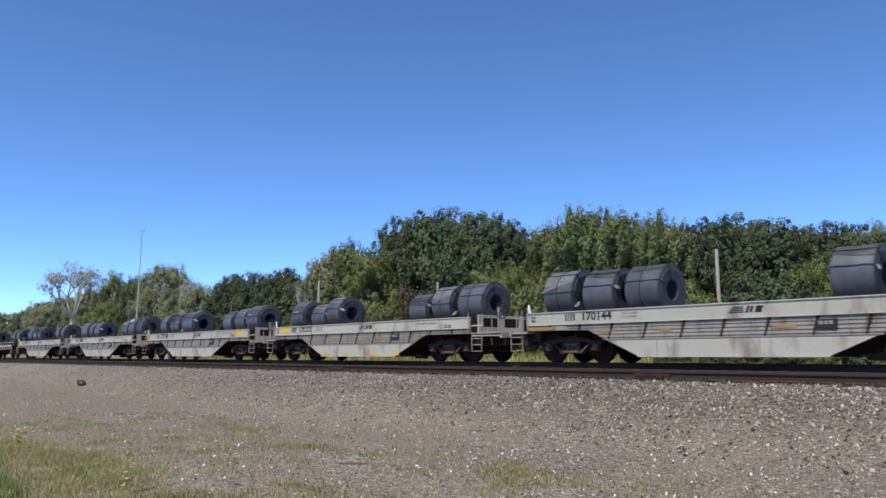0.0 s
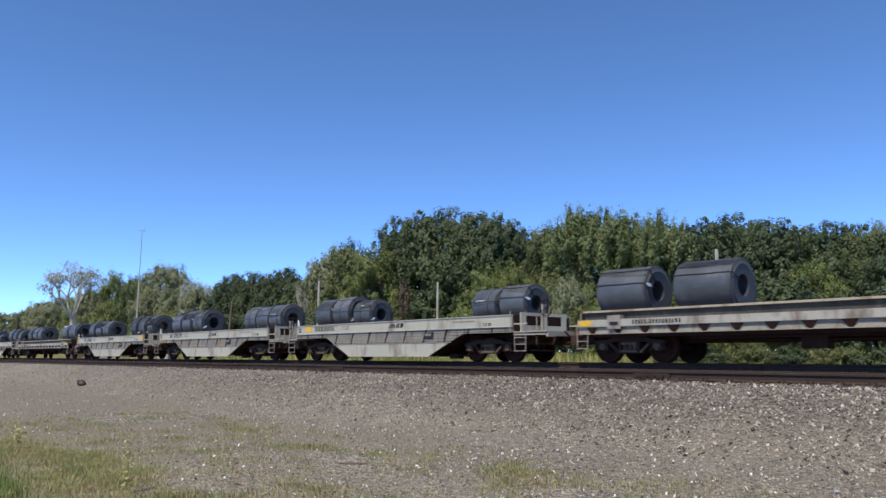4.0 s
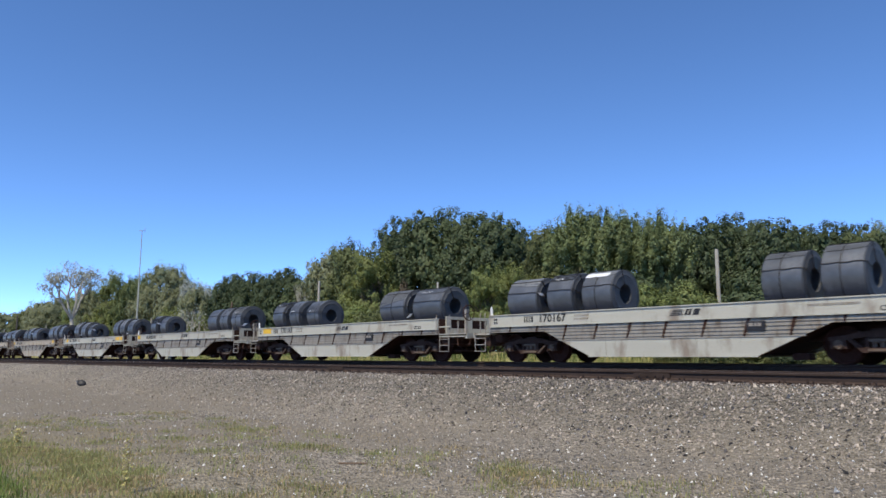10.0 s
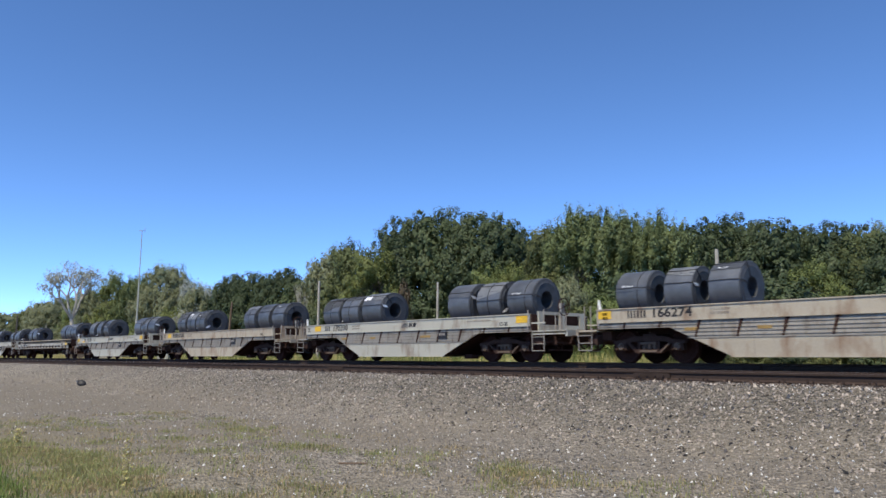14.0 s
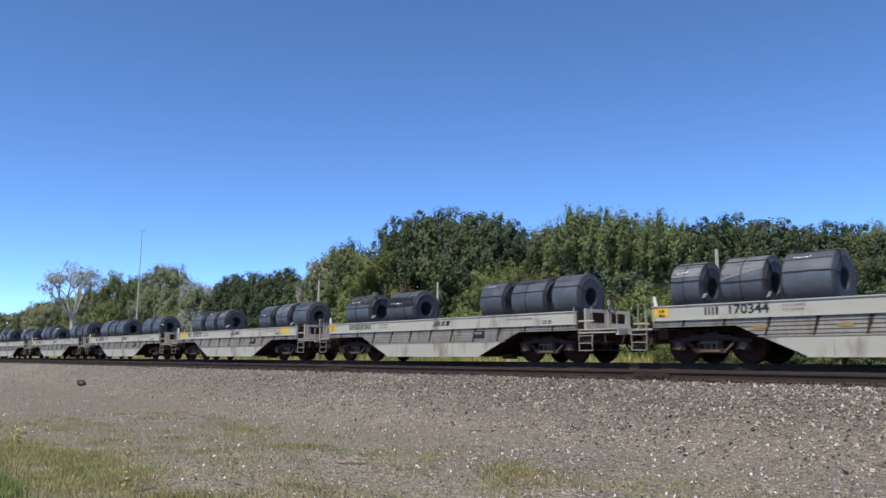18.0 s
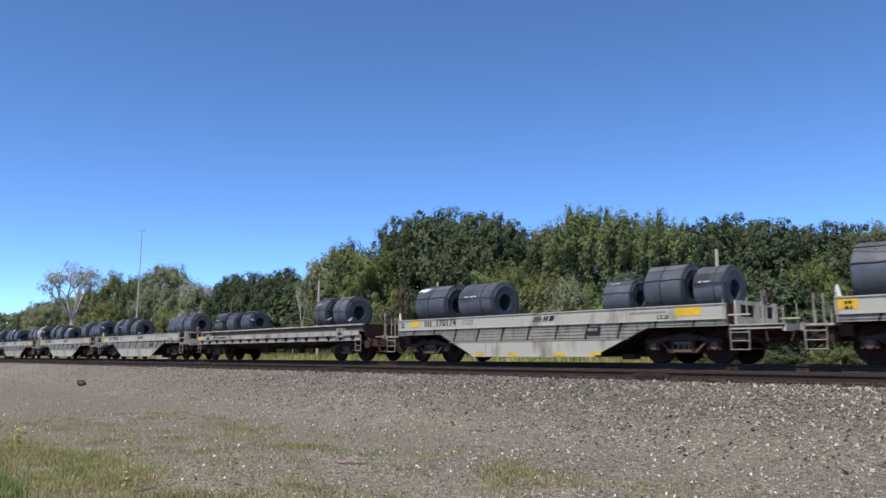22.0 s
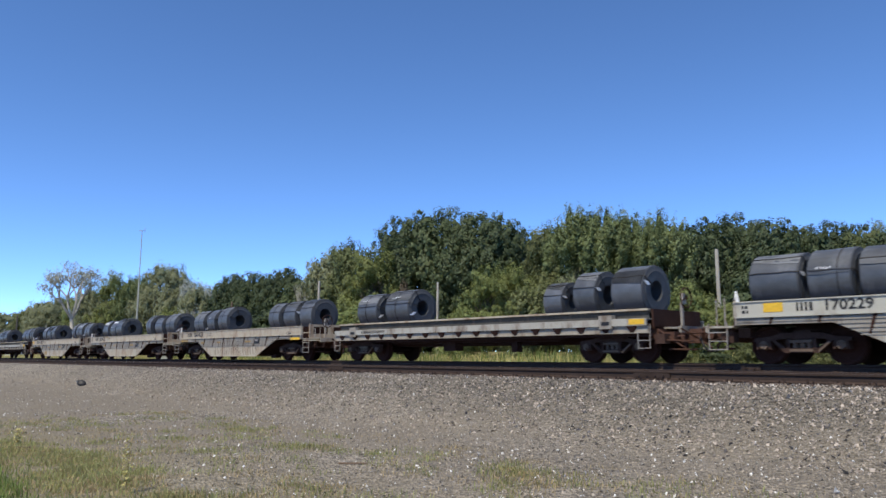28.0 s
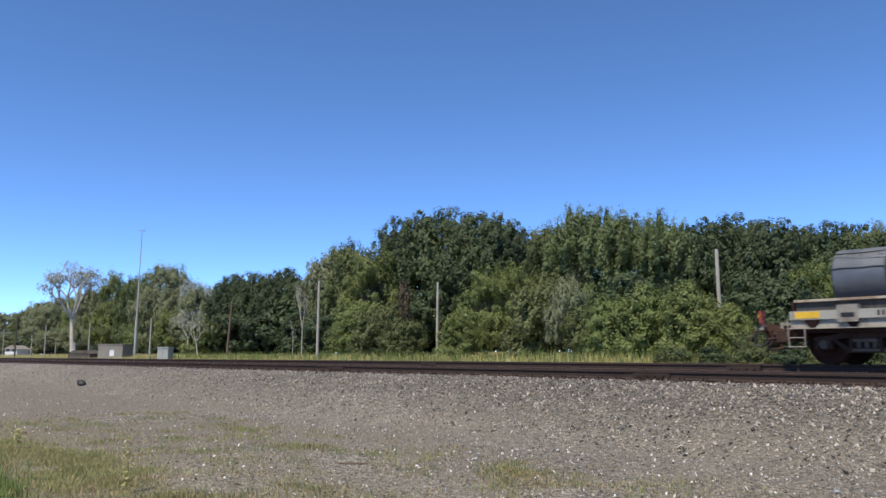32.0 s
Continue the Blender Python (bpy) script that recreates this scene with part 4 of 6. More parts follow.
def truck_mesh():
    bm = bmesh.new()
    for s in (-1, 1):
        y0, y1 = (-1.08, -0.93) if s < 0 else (0.93, 1.08)
        top = [(-1.12, 0.62), (-0.72, 0.66), (-0.45, 0.74), (0.45, 0.74), (0.72, 0.66), (1.12, 0.62), (1.12, 0.54), (0.72, 0.56),
               (0.40, 0.60), (-0.40, 0.60), (-0.72, 0.56), (-1.12, 0.54)]
        prism(bm, top, y0, y1)
        low = [(-0.72, 0.57), (-0.40, 0.27), (0.40, 0.27), (0.72, 0.57), (0.62, 0.57), (0.36, 0.38), (-0.36, 0.38), (-0.62, 0.57)]
        prism(bm, low, y0 + 0.01, y1 - 0.01)
        for x in (-0.34, 0.26):
            box(bm, x, x + 0.08, y0, y1, 0.36, 0.62)
        for x in (-0.16, 0.0, 0.16):
            rod(bm, (x, (y0 + y1) / 2, 0.37), (x, (y0 + y1) / 2, 0.52), 0.06, sides=8, mat=1)
        box(bm, -0.25, 0.25, y0 - 0.02, y1 + 0.02, 0.51, 0.575, mat=1)
        box(bm, -0.27, 0.27, y0 - 0.03, y1, 0.30, 0.36, mat=1)
        rod(bm, (0.40, y0 - 0.04, 0.30), (0.66, y0 - 0.04, 0.52), 0.03, sides=5, mat=1)
        for x in (-WHEELBASE / 2, WHEELBASE / 2):
            prism(bm, [(x - 0.16, 0.56), (x - 0.19, 0.36), (x - 0.12, 0.36), (x - 0.10, 0.52), (x + 0.10, 0.52), (x + 0.12, 0.36),
                       (x + 0.19, 0.36), (x + 0.16, 0.56)], y0 - 0.01, y1 + 0.01)
    box(bm, -0.2, 0.2, -1.0, 1.0, 0.50, 0.80)
    for x in (-0.42, 0.42):
        box(bm, x - 0.05, x + 0.05, -0.85, 0.85, 0.34, 0.44)
        for y in (-0.75, 0.75):
            box(bm, x + (0.04 if x > 0 else -0.12), x + (0.12 if x > 0 else -0.04), y - 0.06, y + 0.06, 0.28, 0.62)
    return mesh_of(bm, "truck", [M_TRUCK, M_CAP])


def wheelset_mesh():
    bm = bmesh.new()
    half = [(0.0, 0.08), (0.60, 0.085), (0.66, 0.13), (0.672, 0.30), (0.66, 0.40), (0.655, 0.484), (0.69, 0.484), (0.705, 0.457),
            (0.80, 0.452), (0.80, 0.405), (0.765, 0.38), (0.75, 0.20), (0.80, 0.15), (0.82, 0.085), (0.93, 0.08), (0.93, 0.115)]
    lathe(bm, [(-a, r) for a, r in half[::-1]] + half[1:], sides=14, closed=False)
    for s in (-1, 1):
        rod(bm, (0, s * 0.90, 0), (0, s * 1.10, 0), 0.115, 0.105, sides=10, mat=1)
        for k in range(3):
            a = k * math.tau / 3
            rod(bm, (0.06 * math.cos(a), s * 1.10, 0.06 * math.sin(a)), (0.06 * math.cos(a), s * 1.125, 0.06 * math.sin(a)), 0.02, sides=4, mat=1)
    bmesh.ops.recalc_face_normals(bm, faces=bm.faces[:])
    return mesh_of(bm, "wheelset", [M_WHEEL, M_CAP], True)


TRUCK, WHEELSET = truck_mesh(), wheelset_mesh()


def add_truck(car, x):
    t = part("truck", TRUCK, None, car, "dusty cast-steel truck frame")
    t.location = (x, 0, RAIL_Z)
    for dx in (-WHEELBASE / 2, WHEELBASE / 2):
        part("wheelset", WHEELSET, None, t).location = (dx, 0, WHEEL_R)


def coupler_mesh(length):
    """A drawbar with its knuckle, pointing along +x from the origin."""
    bm = bmesh.new()
    box(bm, 0.0, length - 0.28, -0.085, 0.085, -0.09, 0.09)
    prism(bm, [(length - 0.3, -0.15), (length - 0.05, -0.17), (length, -0.1), (length, 0.1), (length - 0.05, 0.17), (length - 0.3, 0.15)], -0.16, 0.12)
    rod(bm, (length - 0.06, 0.1, -0.2), (length - 0.06, 0.1, 0.2), 0.06, sides=8)
    rod(bm, (length - 0.4, -0.3, -0.12), (length + 0.0, -0.25, -0.42), 0.028, sides=6)
    rod(bm, (0.1, -0.3, -0.05), (length - 0.4, -0.3, -0.12), 0.028, sides=6)
    return mesh_of(bm, "coupler", M_RUST)


COUPLER = coupler_mesh(1.5)


def bars(bm, segments, r, sides=6):
    for a, b in segments:
        rod(bm, a, b, r, sides=sides)
    return bm


def step_mesh(wide=0.40, low=-0.58):
    """A hanging sill step: two hangers and three rungs, from z = 0 down."""
    return bars(bmesh.new(), [((0, 0, 0.06), (0.02, 0, low)), ((wide, 0, 0.06), (wide - 0.02, 0, low)), ((0.0, 0, low), (wide, 0, low)),
                              ((0.0, 0, low * 0.64), (wide, 0, low * 0.64)), ((0.0, 0, low * 0.28), (wide, 0, low * 0.28))], 0.015)


STEP, WIDE_STEP = mesh_of(step_mesh(), "sill_step", M_GALV), mesh_of(step_mesh(0.50), "sill_step", M_GALV)


def post_mesh(high, r=0.019):
    return mesh_of(bars(bmesh.new(), [((0, 0, 0), (0, 0, high))], r), "post", M_GALV)


POST_TALL, POST_LOW = post_mesh(0.68), post_mesh(0.46)


def add_end(car, x, s, face, deck, top, paint, rusty, brake):
    """The platform, posts, steps, drawbar and end wall past one end of the body. s: +1 forward, -1 rearward."""
    def xb(bm, a, b, *rest):
        return box(bm, min(x + s * a, x + s * b), max(x + s * a, x + s * b), *rest)
    # dark sheet stands for the shaded, cluttered hollow behind the end openings
    bm = bmesh.new()
    xb(bm, 0.0, 0.05, -face + (0.24 if rusty else 0.08), face - (0.24 if rusty else 0.08), deck, top - 0.02)
    part("end_wall", bm, M_DARK, car, "plain dark end wall")
    if brake and not rusty:
        bm = bmesh.new()
        for a, b in ((-1.12, -0.90), (-0.14, 0.14), (0.90, 1.12)):
            xb(bm, 0.06, 0.12, a, b, deck + 0.241, 1.559)
        xb(bm, 0.06, 0.12, -1.12, 1.12, 1.56, 1.66)
        xb(bm, 0.06, 0.12, -1.12, 1.12, deck, deck + 0.24)
        part("end_frame", bm, paint, car, "off-white end frame with two dark openings")
    bm = bmesh.new()
    out, wide = (0.55, 0.7) if rusty else (1.43 if brake else 0.76, face - 0.05)
    xb(bm, 0.05, out, -wide, wide, deck - 0.05, deck)
    xb(bm, out - 0.05, out + 0.03, -wide, wide, deck - 0.15, deck + 0.02)
    part("end_platform", bm, paint, car)
    bm = bmesh.new()
    xb(bm, -0.6, 0.95, -0.32, 0.32, 0.62, deck - 0.05)
    xb(bm, -0.2, 0.10, -1.05, 1.05, 0.72, deck - 0.05)
    part("draft_sill", bm, M_RUST, car, "rusty draft sill")
    c = part("coupler", COUPLER, None, car)
    c.matrix_basis = pose(x + s * (-0.3), 0, 0.90, 0, 0, 0 if s > 0 else 180)
    bm = bmesh.new()
    pts = [(x + s * 0.9, -0.35, 0.80), (x + s * 1.02, -0.36, 0.55), (x + s * 1.12, -0.3, 0.40), (x + s * 1.2, -0.2, 0.42)]
    for a, b in zip(pts, pts[1:]):
        rod(bm, a, b, 0.032, sides=6)
    part("air_hose", bm, M_STRAP, car, "black rubber air hose")
    y = -face + 0.1
    bm = bars(bmesh.new(), [((x + s * 0.95, y, 0.86), (x + s * 0.98, -0.4, 0.88)), ((x + s * 0.98, -0.4, 0.88), (x + s * 1.05, -0.15, 0.98)),
                            ((x + s * 0.95, y, 0.86), (x + s * 1.02, y - 0.05, 0.62))], 0.018)
    part("cut_lever", bm, M_RUST, car)
    bm = bmesh.new()
    rod(bm, (x - s * 0.3, -0.75, 0.78), (x + s * 0.7, -0.75, 0.80), 0.03)
    xb(bm, 0.2, 0.5, -0.95, -0.7, 0.68, 0.92)
    part("brake_gear", bm, M_RUST, car, "rusty brake gear")
    bm = bmesh.new()
    for a, b in (((0.15, -1.15, 0.98), (0.75, -0.95, 0.52)), ((0.35, -1.2, 0.70), (1.0, -0.75, 0.66)), ((0.55, -0.6, 1.0), (0.62, -0.62, 0.45)),
                 ((0.3, -0.9, 0.46), (0.9, -0.5, 0.44)), ((0.8, -1.1, 1.0), (0.95, -0.5, 0.74))):
        rod(bm, (x + s * a[0], a[1], a[2]), (x + s * b[0], b[1], b[2]), 0.026, sides=5)
    part("rigging", bm, M_RUST, car, "rust-brown rods and pipes")
    bm = bevelled(xb(bmesh.new(), 0.12, 0.42, -1.28, -1.02, 0.60, 0.86), 0.03)
    part("angle_bracket", bm, M_TRUCK, car)
    # platform edge, posts and sill steps of both sides
    for side in (-1, 1):
        y0, y1 = (-face + 0.05, -face + 0.09) if side < 0 else (face - 0.09, face - 0.05)
        if brake and not rusty:
            bm = bmesh.new()
            xb(bm, 0.05, 1.42, y0, y1, deck - 0.09, deck + 0.03)
            xb(bm, 0.05, 0.60, y0, y1, deck + 0.25, deck + 0.29)
            part("deck_edge", bm, paint, car, "chipped off-white platform edge")
            for a in (1.0, 1.40):
                part("post", POST_LOW, None, car).location = (x + s * a, (y0 + y1) / 2, deck)
            part("post", POST_TALL, None, car).location = (x + s * 0.50, (y0 + y1) / 2 + 0.05, deck)
        elif not rusty:
            for a in (0.26, 0.48):
                part("post", POST_TALL, None, car).location = (x + s * a, (y0 + y1) / 2, deck)
        st = part("sill_step", STEP if rusty else WIDE_STEP, None, car)
        st.location = (x + s * (-0.12 if rusty else 0.33 if brake else 0.45) - (0.21 if rusty else 0.25), y0 - 0.02, deck)
        if not rusty:
            part("post", POST_TALL, None, car).location = (x - s * 0.05, y0 - 0.05, deck)
    if brake:
        bm = bmesh.new()
        lathe(bm, [(0.018 * math.cos(k * math.tau / 5), 0.27 + 0.018 * math.sin(k * math.tau / 5)) for k in range(5)], axis="X", sides=16)
        for k in range(4):
            a = k * math.tau / 4 + 0.4
            rod(bm, (0, 0, 0), (0, 0.27 * math.cos(a), 0.27 * math.sin(a)), 0.012, sides=5)
        part("brake_wheel", bm, M_DARK, car, "dark spoked hand-brake wheel").location = (x + s * 0.66, -0.55, deck + 0.78)
        bm = bmesh.new()
        xb(bm, 0.54, 0.62, -0.64, -0.48, deck + 0.6, deck + 0.9)
        xb(bm, 0.50, 0.56, -0.60, -0.52, deck, deck + 0.62)
        part("brake_stand", bm, M_GALV, car)


def trough_car(paint, label):
    """A long coil car with a deep-bellied side: top plate, sloping ribbed band, and a lower panel between the trucks."""
    car = empty("coil_car", label, "railway car", "cars of the train")
    top, band, low, belly, arch = 1.58, 1.22, 0.725, 0.28, 1.02
    H = HALF_A
    slope = (arch - belly) / 1.7
    lo_in = 2.3 + (arch - low) / slope
    for s in (-1, 1):
        def yy(depth, thick):
            a, b = -FACE + depth, -FACE + depth + thick
            return (a, b) if s < 0 else (-b, -a)
        bm = bmesh.new()
        box(bm, -H, H, *yy(0.0, 0.07), band, top - 0.03)
        part("top_plate", bevelled(bm, 0.008), paint, car)
        bm = box(bmesh.new(), -H, H, *yy(-0.025, 0.13), top - 0.03, top)
        part("top_flange", bevelled(bm, 0.008), paint, car)
        bm = box(bmesh.new(), -H, H, *yy(-0.012, 0.10), band - 0.035, band)
        part("lip", bevelled(bm, 0.006), paint, car)
        bm = bmesh.new()
        prism(bm, [(-H + 4.0, belly), (H - 4.0, belly), (H - lo_in, low), (-H + lo_in, low)], *yy(0.0, 0.05))
        part("lower_panel", bm, paint, car)
        bm = box(bmesh.new(), -H + 4.0, H - 4.0, *yy(-0.02, 0.16), belly - 0.032, belly)
        part("bottom_flange", bevelled(bm, 0.006), paint, car)
        bm = box(bmesh.new(), -H + lo_in - 0.1, H - lo_in + 0.1, *yy(-0.014, 0.08), low, low + 0.025)
        part("panel_rail", bm, M_RIB, car)
        if s < 0:
            for x in (-1.9, 0.9):
                bm = box(bmesh.new(), x, x + 0.014, *yy(-0.008, 0.007), belly + 0.01, low - 0.01)
                part("seam", bm, M_RIB, car)
        # band that leans inward towards the top, with battens and stiffeners
        lean = 0.04
        bm = bmesh.new()
        outline = [(-H, arch), (-H + 2.3, arch), (-H + lo_in, low), (H - lo_in, low), (H - 2.3, arch), (H, arch), (H, band), (-H, band)]

        def slanted(bm, pts, lift, thick):
            ring = []
            for d in (0.0, thick):
                row = []
                for x, z in pts:
                    a = -FACE + 0.02 + lean * (z - low) / (band - low) - lift + d
                    row.append(bm.verts.new((x, a if s < 0 else -a, z)))
                ring.append(row)
            n = len(pts)
            for k in range(n):
                j = (k + 1) % n
                bm.faces.new((ring[0][k], ring[1][k], ring[1][j], ring[0][j]))
            bm.faces.new(ring[0])
            bm.faces.new(ring[1][::-1])
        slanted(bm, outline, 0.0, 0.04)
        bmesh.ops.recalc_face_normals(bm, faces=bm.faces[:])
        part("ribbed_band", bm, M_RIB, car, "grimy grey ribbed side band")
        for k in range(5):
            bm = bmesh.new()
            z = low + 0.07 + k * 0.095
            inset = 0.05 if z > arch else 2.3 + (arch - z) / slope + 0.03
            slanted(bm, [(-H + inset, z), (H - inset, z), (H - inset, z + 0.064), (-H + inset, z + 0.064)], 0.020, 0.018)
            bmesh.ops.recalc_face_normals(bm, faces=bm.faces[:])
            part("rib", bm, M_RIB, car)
        if s < 0:
            # dark colour and wider head put the shadow under the lip into the stiffener
            bm = bmesh.new()
            slanted(bm, [(-0.10, low + 0.02), (-0.06, low + 0.02), (0.09, band - 0.03), (0.0, band - 0.03)], 0.034, 0.03)
            bmesh.ops.recalc_face_normals(bm, faces=bm.faces[:])
            stiff = mesh_of(bm, "stiffener", M_DARK)
            for k in range(7):
                part("stiffener", stiff, None, car).location = (-3.36 + 1.12 * k, 0, 0)
            bm = bmesh.new()
            slanted(bm, [(-0.04, arch + 0.01), (0.0, arch + 0.01), (0.07, band - 0.03), (0.0, band - 0.03)], 0.034, 0.03)
            bmesh.ops.recalc_face_normals(bm, faces=bm.faces[:])
            short = mesh_of(bm, "stiffener", M_DARK)
            for x in (-5.6, -4.48, 4.48, 5.6):
                part("stiffener", short, None, car).location = (x, 0, 0)
    # dark underframe between the sides
    bm = bmesh.new()
    prism(bm, [(-H, arch + 0.03), (-H + 2.35, arch + 0.03), (-H + 4.05, belly + 0.03), (H - 4.05, belly + 0.03), (H - 2.35, arch + 0.03), (H, arch + 0.03),
               (H, 1.16), (-H, 1.16)], -1.12, 1.12)
    part("underframe", bm, M_DARK, car)
    bm = bmesh.new()
    prism(bm, [(-H + 1.0, arch + 0.03), (-H + 1.0, 0.66), (-H + 2.2, 0.66), (-H + 3.2, 0.62), (H - 3.2, 0.62), (H - 2.2, 0.66), (H - 1.0, 0.66), (H - 1.0, arch + 0.03)], -0.33, 0.33)
    part("centre_sill", bm, M_DARK, car)
    # V trough that cradles the load
    bm = bmesh.new()
    for s in (-1, 1):
        a = [bm.verts.new((x, s * y, z)) for x in (-H + 0.06, H - 0.06) for y, z in ((0.1, 1.20), (1.3, 1.54), (1.3, 1.46), (0.1, 1.12))]
        for f in ((0, 1, 5, 4), (1, 2, 6, 5), (2, 3, 7, 6), (3, 0, 4, 7), (0, 3, 2, 1), (4, 5, 6, 7)):
            bm.faces.new([a[i] for i in f])
    bmesh.ops.recalc_face_normals(bm, faces=bm.faces[:])
    part("trough", bm, M_TIE, car, "dark timber-lined trough")
    add_end(car, H, 1, FACE, 1.01, top, paint, False, True)
    add_end(car, -H, -1, FACE, 1.01, top, paint, False, False)
    bm = prism(bmesh.new(), [(-0.04, 0), (0.10, 0), (0.07, 0.17), (0.04, 0.27), (0.0, 0.27)], -FACE + 0.02, -FACE + 0.05)
    part("corner_marker", bm, M_HOUSE, car).location = (-H + 0.05, 0, top)
    for x in (-5.07, 5.07):
        add_truck(car, x)
    # brake gear hanging below the belly
    bm = bmesh.new()
    rod(bm, (-2.2, -0.6, 0.34), (1.6, -0.6, 0.34), 0.02)
    box(bm, 3.1, 3.5, -1.0, -0.7, 0.18, 0.34)
    part("brake_rigging", bm, M_DARK, car)
    return car


def ledge_car(paint, label):
    """A flat-bottomed coil car: dark upper wall, a pale ledge on small brackets, and a shallow sill."""
    car = empty("coil_car", label, "railway car", "cars of the train")
    top, H = 1.56, HALF_B
    for s in (-1, 1):
        def yy(depth, thick):
            a, b = -FACE + depth, -FACE + depth + thick
            return (a, b) if s < 0 else (-b, -a)
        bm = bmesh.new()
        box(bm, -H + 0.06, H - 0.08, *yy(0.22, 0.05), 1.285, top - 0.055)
        part("upper_wall", bm, M_UPPER, car, "dark grey recessed upper wall")
        bm = box(bmesh.new(), -H + 0.04, H - 0.06, *yy(0.14, 0.15), top - 0.055, top)
        part("top_rail", bevelled(bm, 0.01), paint, car)
        bm = bmesh.new()
        box(bm, -H, H, *yy(0.0, 0.26), 1.255, 1.285)
        box(bm, -H, H, *yy(-0.04, 0.04), 1.09, 1.29)
        part("ledge", bevelled(bm, 0.008), M_LEDGE, car)
        bm = bmesh.new()
        box(bm, -H, H, *yy(0.02, 0.05), 0.885, 1.085)
        part("sill", bm, M_SILL, car, "dirty brown-stained side sill")
        bm = bmesh.new()
        box(bm, -H, H, *yy(0.16, 0.16), 0.80, 0.884)
        part("sill_flange", bm, M_DARK, car)
        if s < 0:
            # bracket: a wide head under the ledge that narrows to a foot on the sill
            # the dark colour and taper stand for the shadows of pale plates
            bm = bmesh.new()
            v = [bm.verts.new((x, y, z)) for x in (-1, 1) for y, z in ((-FACE - 0.038, 1.086), (-FACE + 0.018, 1.086), (-FACE + 0.018, 0.905), (-FACE - 0.020, 1.035))]
            for k, w in enumerate((0.17, 0.17, 0.055, 0.09)):
                v[k].co.x *= w
                v[k + 4].co.x *= w
            for f in ((0, 1, 2, 3), (4, 7, 6, 5), (0, 4, 5, 1), (1, 5, 6, 2), (2, 6, 7, 3), (3, 7, 4, 0)):
                bm.faces.new([v[i] for i in f])
            bmesh.ops.recalc_face_normals(bm, faces=bm.faces[:])
            br = mesh_of(bm, "bracket", M_DARK)
            for k in range(17):
                part("bracket", br, None, car).location = (-6.96 + 0.87 * k, 0, 0)
            for x in (-6.40, 5.90):
                bm = box(bmesh.new(), x, x + 0.44, *yy(-0.05, 0.18), 1.02, 1.40)
                part("stake_pocket", bevelled(bm, 0.01), M_RIB, car)
                bm = box(bmesh.new(), x + 0.08, x + 0.36, *yy(-0.055, 0.004), 1.12, 1.22)
                part("pocket_slot", bm, M_BLACK, car)
    bm = bmesh.new()
    prism(bm, [(-H, 0.98), (-H + 2.6, 0.98), (-H + 3.4, 0.72), (H - 3.4, 0.72), (H - 2.6, 0.98), (H, 0.98), (H, 1.24), (-H, 1.24)], -1.0, 1.0)
    box(bm, -H + 1.0, H - 1.0, -0.33, 0.33, 0.62, 1.05)
    part("underframe", bm, M_DARK, car)
    bm = bmesh.new()
    rod(bm, (-2.6, -0.8, 0.66), (3.0, -0.8, 0.66), 0.025)
    box(bm, -1.3, -0.7, -0.95, -0.55, 0.45, 0.74)
    box(bm, 2.0, 2.25, -0.95, -0.7, 0.40, 0.74)
    part("brake_rigging", bm, M_DARK, car)
    bm = bmesh.new()
    for s in (-1, 1):
        a = [bm.verts.new((x, s * y, z)) for x in (-H + 0.06, H - 0.06) for y, z in ((0.1, 1.20), (1.2, 1.54), (1.2, 1.46), (0.1, 1.12))]
        for f in ((0, 1, 5, 4), (1, 2, 6, 5), (2, 3, 7, 6), (3, 0, 4, 7), (0, 3, 2, 1), (4, 5, 6, 7)):
            bm.faces.new([a[i] for i in f])
    bmesh.ops.recalc_face_normals(bm, faces=bm.faces[:])
    part("trough", bm, M_TIE, car, "dark timber-lined trough")
    add_end(car, H, 1, FACE, 1.06, top, M_RIB, True, True)
    add_end(car, -H, -1, FACE, 1.06, top, M_RIB, True, False)
    for x in (-H + 1.45, H - 1.45):
        add_truck(car, x)
    return car


